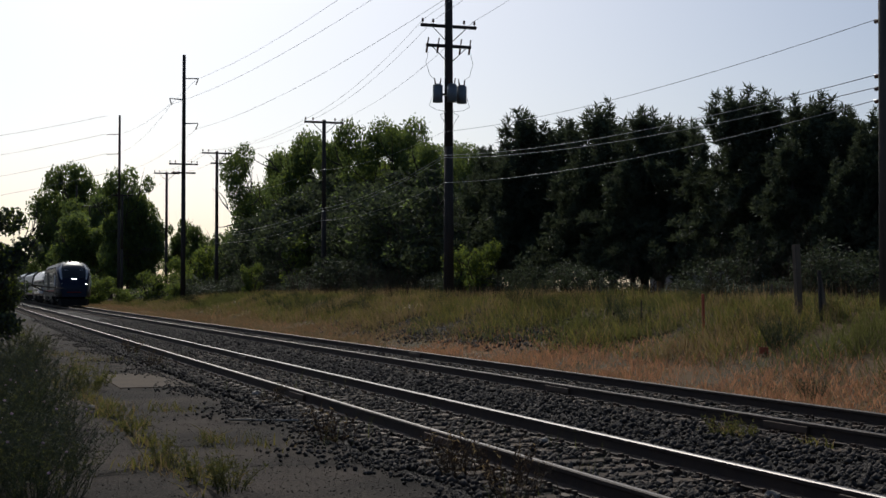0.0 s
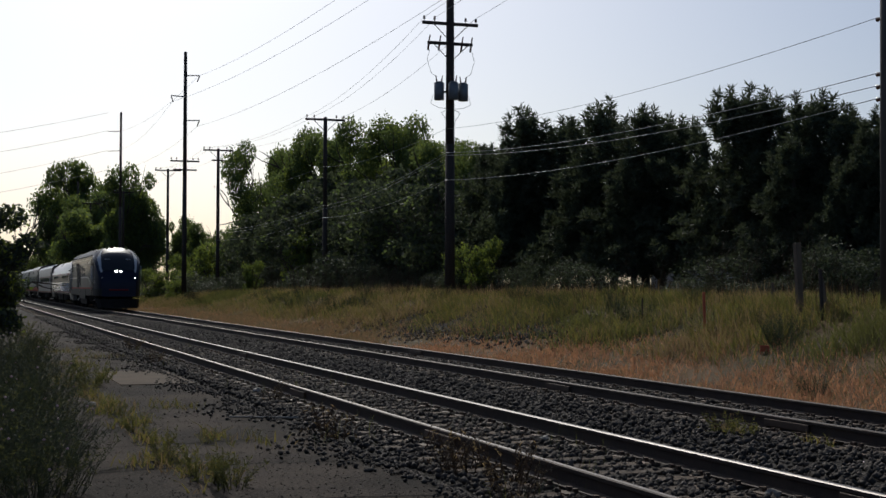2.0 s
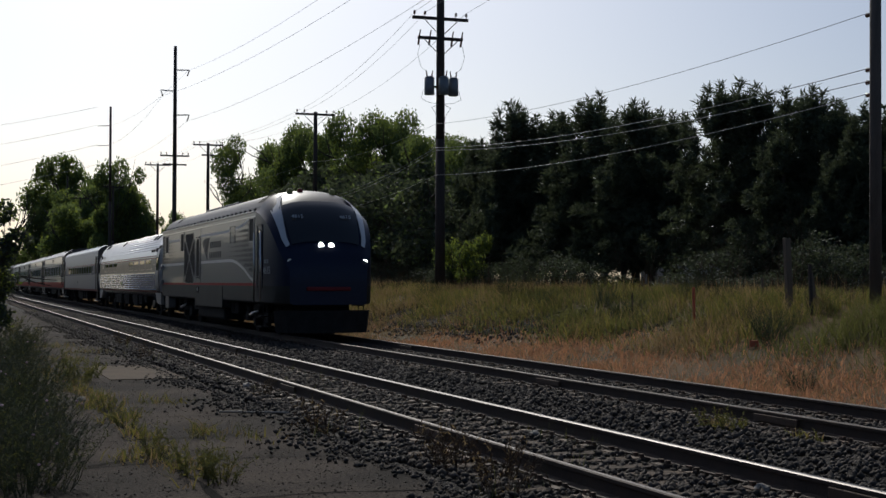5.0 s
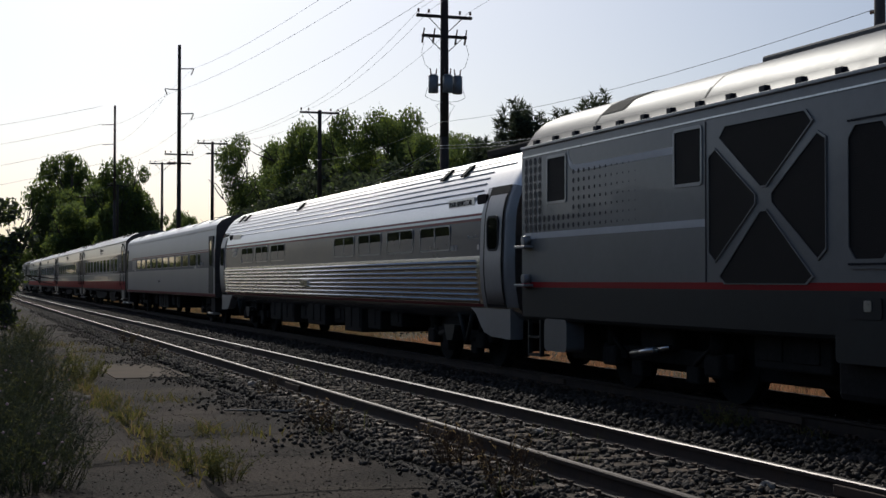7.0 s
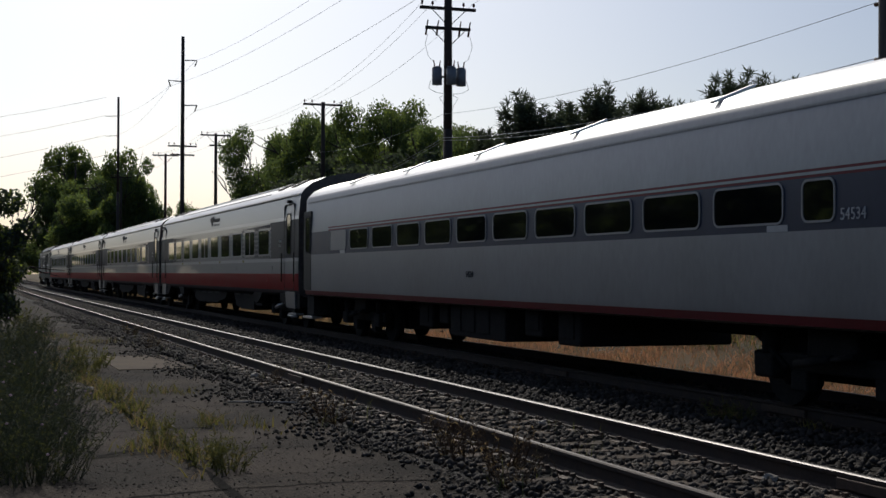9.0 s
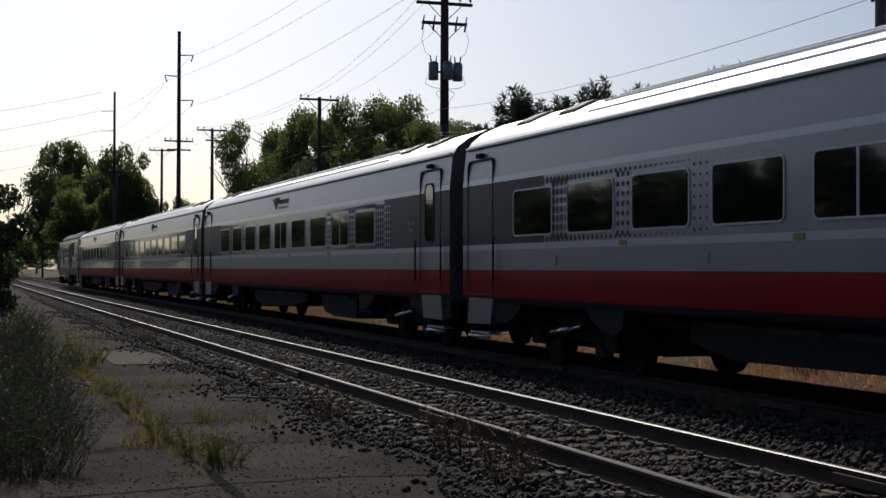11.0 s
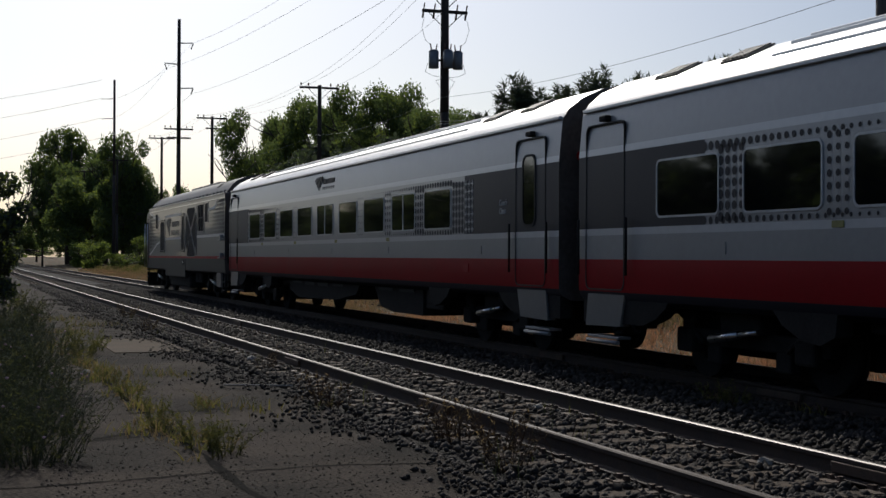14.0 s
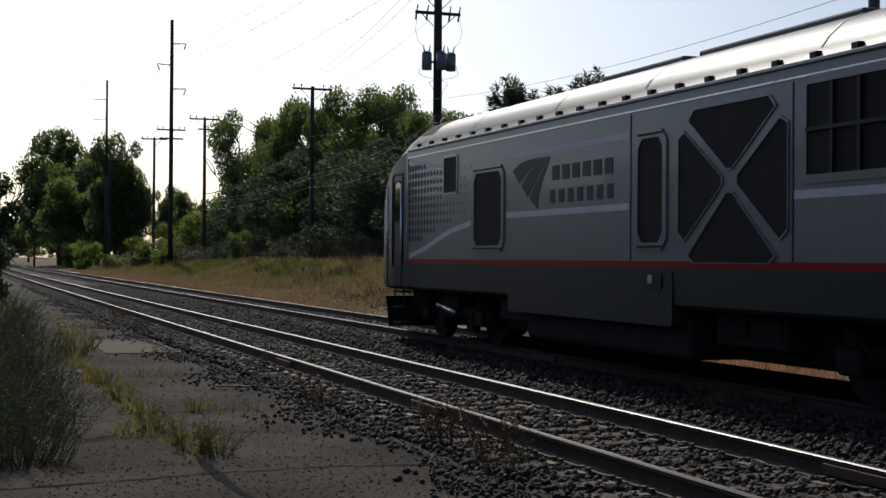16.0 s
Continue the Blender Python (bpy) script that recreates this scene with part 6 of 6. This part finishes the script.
        tri = [[(xa + 0.42, z1 - 0.1), (xb - 0.42, z1 - 0.1), (xb - 0.3, z1 - 0.22), (xm + 0.06, zm + 0.14), (xm - 0.06, zm + 0.14), (xa + 0.3, z1 - 0.22)],
               [(xa + 0.3, z0 + 0.12), (xm - 0.06, zm - 0.14), (xm + 0.06, zm - 0.14), (xb - 0.3, z0 + 0.12), (xb - 0.42, z0 + 0.04), (xa + 0.42, z0 + 0.04)],
               [(xa + 0.06, z0 + 0.4), (xa + 0.2, z0 + 0.3), (xm - 0.17, zm - 0.05), (xm - 0.17, zm + 0.05), (xa + 0.2, z1 - 0.35), (xa + 0.06, z1 - 0.42)],
               [(xb - 0.06, z0 + 0.4), (xb - 0.2, z0 + 0.3), (xm + 0.17, zm - 0.05), (xm + 0.17, zm + 0.05), (xb - 0.2, z1 - 0.35), (xb - 0.06, z1 - 0.42)]]
        bm = bmesh.new()
        for q in tri:
            cx, cz = sum(a for a, _ in q) / len(q), sum(b for _, b in q) / len(q)
            frame_ring(bm, [(cx + (a - cx) * 1.04, cz + (b - cz) * 1.04) for a, b in q], q, s, y - 0.02, y + 0.016)
        g = part("radiator_frame", bm, M_LOCO_GREY, t, "crossed frame over four dark screens")
        for q in tri:
            bm = bmesh.new()
            plate(bm, q, s, y - 0.02, y + 0.008)
            part("mesh_screen", bm, M_SCREEN, g)
        # barred engine window, on one side only
        if s > 0:
            car_window(t, s, y, 10.9 - 17.3, 10.9 - 15.98, 2.36, 3.28, 0.02, frame_mat=M_LOCO_GREY, pane_mat=M_SCREEN, w=0.09)
            for xx in (10.9 - 16.42, 10.9 - 16.86):
                bm = bmesh.new()
                box(bm, xx - 0.025, xx + 0.025, y, y + 0.03, 2.36, 3.28)
                part("window_bar", bm, M_CHARCOAL, t)
            bm = bmesh.new()
            box(bm, 10.9 - 17.3, 10.9 - 15.98, y, y + 0.034, 2.8, 2.84)
            part("window_bar", bm, M_CHARCOAL, t)
        # pale stripes and seams
        stripes = [(7.9, 12.05, 3.03, 3.12), (7.9, 12.05, 2.12, 2.21), (15.75, 21.2, 2.12, 2.21)]
        stripes += [(16.52, 19.3, 3.03, 3.12)] if s < 0 else [(18.2, 19.1, 3.03, 3.12), (5.8, 6.35, 2.98, 3.07)]
        for na, nb, z0, z1 in stripes:
            bm = bmesh.new()
            plate(bm, [(10.9 - na, z0), (10.9 - nb, z0), (10.9 - nb, z1), (10.9 - na, z1)], s, y - 0.01, y + 0.004)
            part("pale_stripe", bm, M_STRIPE, t)
        arcs = [[(3.1, 1.48), (3.56, 1.55), (4.0, 1.67), (4.53, 1.82), (5.1, 1.94), (5.64, 2.03), (6.3, 2.1), (6.9, 2.12), (7.9, 2.12)],
                [(3.9, 3.3), (4.5, 3.17), (5.2, 3.11), (5.9, 3.08), (6.8, 3.05), (7.9, 3.03)]] if s < 0 else \
               [[(3.1, 1.48), (3.9, 1.6), (4.7, 1.78), (5.4, 1.92), (6.34, 2.03)], [(3.1, 3.3), (3.6, 3.22), (4.2, 3.13), (4.9, 3.05)]]
        arcs.append([(19.3, 3.03), (19.45, 3.06), (19.55, 3.14), (19.6, 3.3)] if s < 0 else [(19.1, 3.03), (19.5, 3.08), (19.75, 3.2), (19.85, 3.34)])
        for arc in arcs:
            bm = bmesh.new()
            plate(bm, [(10.9 - n, z) for n, z in arc] + [(10.9 - n, z + 0.09) for n, z in arc[::-1]], s, y - 0.01, y + 0.004)
            part("pale_stripe", bm, M_STRIPE, t)
        for n in (12.1, 15.73, 3.0):
            bm = bmesh.new()
            box(bm, 10.9 - n - 0.012, 10.9 - n + 0.012, min(s * y, s * (y + 0.006)), max(s * y, s * (y + 0.006)), 1.47, 3.34)
            part("seam", bm, M_CHARCOAL, t)
        bm = bmesh.new()
        box(bm, 10.9 - 21.3, 10.9 - 3.0, min(s * y, s * (y + 0.012)), max(s * y, s * (y + 0.012)), 3.365, 3.385)
        part("roof_joint", bm, M_BRIGHT, t)
        windows = ((3.05, 3.9, 2.6, 3.42), (15.7, 16.6, 2.55, 3.4), (19.58, 20.4, 2.57, 3.36)) if s < 0 else ((4.9, 5.76, 2.55, 3.32), (15.8, 18.24, 2.2, 3.4))
        cells = []
        for c in range(27 if s < 0 else 18):
            for r in range(13):
                n, z = 3.12 + 0.172 * c, 1.56 + 0.145 * r
                rad = 0.07 * (1 - c / (30 if s < 0 else 24))
                lo = 1.56 + 0.6 * max(0, min(1, (n - 3.1) / 3.0)) + 0.08
                hi = 3.34 - 0.3 * max(0, min(1, (n - 3.0) / 2.6))
                if lo + rad < z < hi - rad:
                    cells.append((10.9 - n, z, rad))
        for c in range(22):
            for r in range(9 if c < 8 else 7):
                cells.append((10.9 - 21.12 + 0.172 * c, 2.28 + 0.125 * r, 0.062 * (1 - c / 25)))
        cells = [q for q in cells if not any(a - 0.05 < 10.9 - q[0] < b + 0.05 and c - 0.05 < q[1] < d + 0.05 for a, b, c, d in windows)]
        dots(t, s, y + 0.001, cells, M_CHARCOAL)
        fan_mark(t, s, 10.9 - (11.8 if s < 0 else 8.15), y, 2.6, 1.0, M_CHARCOAL, 1 if s < 0 else -1)
        for text, n, z, size in (("4615", 1.92, 1.72, 0.3), ("IDTX", 1.82, 2.02, 0.15)):
            ob = lettering(t, text, s, 0, 0, 0, size, M_LIGHT_PAINT)
            n = n if s < 0 else n - (0.66 if text == "4615" else 0.4)
            yy = nose_shape(n, 1.5, z)[0] + 0.012
            ob.matrix_basis = pose(10.9 - n, s * yy, z, 90, 0, 6.5 if s < 0 else 180 - 6.5)
        # eave ledge with hooks
        bm = bmesh.new()
        box(bm, 10.9 - 21.3, 10.9 - 3.0, min(s * 1.36, s * 1.53), max(s * 1.36, s * 1.53), 3.49, 3.535, 0.01)
        part("eave", bm, M_GREY_PAINT, t)
        for k in range(26):
            xx = 10.9 - 3.4 - k * 0.7
            bm = bmesh.new()
            box(bm, xx - 0.06, xx + 0.06, min(s * 1.36, s * 1.46), max(s * 1.36, s * 1.46), 3.55, 3.62, 0.01)
            part("lifting_lug", bm, M_CHARCOAL, t)
        # lower skirt, tank, sand box, rear buffer plates
        bm = bmesh.new()
        plate(bm, rounded(10.9 - 13.2, 10.9 - 8.0, 0.68, 1.36, 0.05), s, 1.2, 1.508)
        part("fuel_tank", bm, M_SKIRT, t)
        bm = bmesh.new()
        plate(bm, rounded(10.9 - 12.95, 10.9 - 12.45, 1.12, 1.33, 0.04), s, 1.49, 1.52)
        part("filler", bm, M_RUBBER, t)
        bm = bmesh.new()
        plate(bm, rounded(10.9 - 12.72, 10.9 - 12.6, 1.19, 1.3, 0.03), s, 1.49, 1.526)
        part("filler_cap", bm, M_BRIGHT, t)
        bm = bmesh.new()
        plate(bm, rounded(10.9 - 20.5, 10.9 - 19.7, 0.46, 0.93, 0.1), s, 1.2, 1.48)
        part("sand_box", bm, M_LOCO_GREY, t)
        bm = bmesh.new()
        for xa in (10.9 - 21.15, 10.9 - 20.7):
            box(bm, xa - 0.02, xa + 0.02, min(s * 1.4, s * 1.46), max(s * 1.4, s * 1.46), 0.35, 0.93)
        for zz in (0.37, 0.64):
            box(bm, 10.9 - 21.15, 10.9 - 20.7, min(s * 1.3, s * 1.47), max(s * 1.3, s * 1.47), zz - 0.015, zz + 0.015)
        part("ladder", bm, M_SKIRT, t)
        for zz in (1.42, 2.0):
            bm = bmesh.new()
            box(bm, 10.9 - 21.25, 10.9 - 20.85, min(s * 1.5, s * 1.66), max(s * 1.5, s * 1.66), zz - 0.02, zz + 0.02, 0.01)
            tube(bm, (10.9 - 21.0, s * 1.5, zz + 0.1), (10.9 - 21.0, s * 1.62, zz + 0.1), 0.07, 0.07, 10)
            part("rear_socket", bm, M_GREY_PAINT, t)
    # roof: seams, hatches, exhaust
    for n in (6.0, 9.4, 12.2, 16.0, 19.0):
        bm = bmesh.new()
        loft(bm, [[(10.9 - n + d, y, z + 0.012) for y, z in ((-1.36, 3.66), (-1.27, 3.78), (-1.1, 3.93), (-0.82, 4.05), (-0.42, 4.12), (0, 4.14), (0.42, 4.12), (0.82, 4.05), (1.1, 3.93), (1.27, 3.78), (1.36, 3.66))] for d in (-0.02, 0.02)], caps=False, closed=False)
        part("roof_seam", bm, M_CHARCOAL, t)
    for n0, n1 in ((3.05, 3.75), (18.3, 19.0)):
        bm = bmesh.new()
        loft(bm, [[(10.9 - n, y, z + 0.014) for y, z in ((-1.27, 3.78), (-1.1, 3.93), (-0.82, 4.05), (-0.42, 4.12), (0.42, 4.12), (0.82, 4.05), (1.1, 3.93), (1.27, 3.78))] for n in (n0, n1)], caps=False, closed=False)
        part("roof_panel", bm, M_UNDER, t)
    for n0, n1 in ((9.6, 12.0), (12.4, 15.8)):
        bm = bmesh.new()
        box(bm, 10.9 - n1, 10.9 - n0, -0.7, 0.7, 4.0, 4.16, 0.03)
        part("roof_hatch", bm, M_LOCO_ROOF, t)
    for x in (10.9 - 4.4, 10.9 - 17.6):
        wheel_bogie(t, x, 2.8, 0.53)
    bm = bmesh.new()
    box(bm, 10.9 - 13.4, 10.9 - 8.4, -1.36, 1.36, 0.28, 0.8, 0.08)
    part("tank_shell", bm, M_UNDER, t)
    bm = bmesh.new()
    box(bm, 10.9 - 21.0, 10.9 - 1.2, -0.8, 0.8, 0.3, 0.95, 0.04)
    part("frame_beam", bm, M_UNDER, t)
    under_boxes(t, [(10.9 - 15.2, 10.9 - 13.7, 1.2, 0.5), (10.9 - 8.1, 10.9 - 6.9, 1.2, 0.5)])
    couplings(t, 10.9 - 21.3, -1)
    return t


LOCO = locomotive(True)
AMF = fluted_coach()
HOR = flat_coach()
TEN, NINE = venture_coach(4.6, 10), venture_coach(5.68, 9)
COACHES = [TEN, NINE, copy_thing(TEN, pose(0, 0, 0)), copy_thing(NINE, pose(0, 0, 0))]
REAR = locomotive(False)


# ---- motions ----
NOSE_X = [(0.0, -129.5), (1.25, -106.0), (2.5, -82.43), (4.2, -51.0), (6.3, -11.35), (7.5, 11.2), (8.5, 29.95), (11.3, 82.72), (13.0, 114.85), (15.0, 152.65), (16.0, 171.65)]


def on_track(x):
    return FAR_Y - 0.05 + drift(-x)


def motions():
    """Each vehicle runs along the far track; the last engine faces backwards."""
    fleet = [(LOCO, 11.35, 0), (AMF, 34.8, 0), (HOR, 60.8, 0)] + [(c, 86.8 + 26 * k, 0) for k, c in enumerate(COACHES)] + [(REAR, 188.9, 180)]
    for car, behind, turn in fleet:
        rows = []
        for t, nose in NOSE_X:
            x = nose - behind
            ya, yb = on_track(x - 9), on_track(x + 9)
            rows.append((t, pose(x, (ya + yb) / 2, 0, 0, 0, turn + math.degrees(math.atan2(yb - ya, 18)))))
        walk(car, rows)


motions()
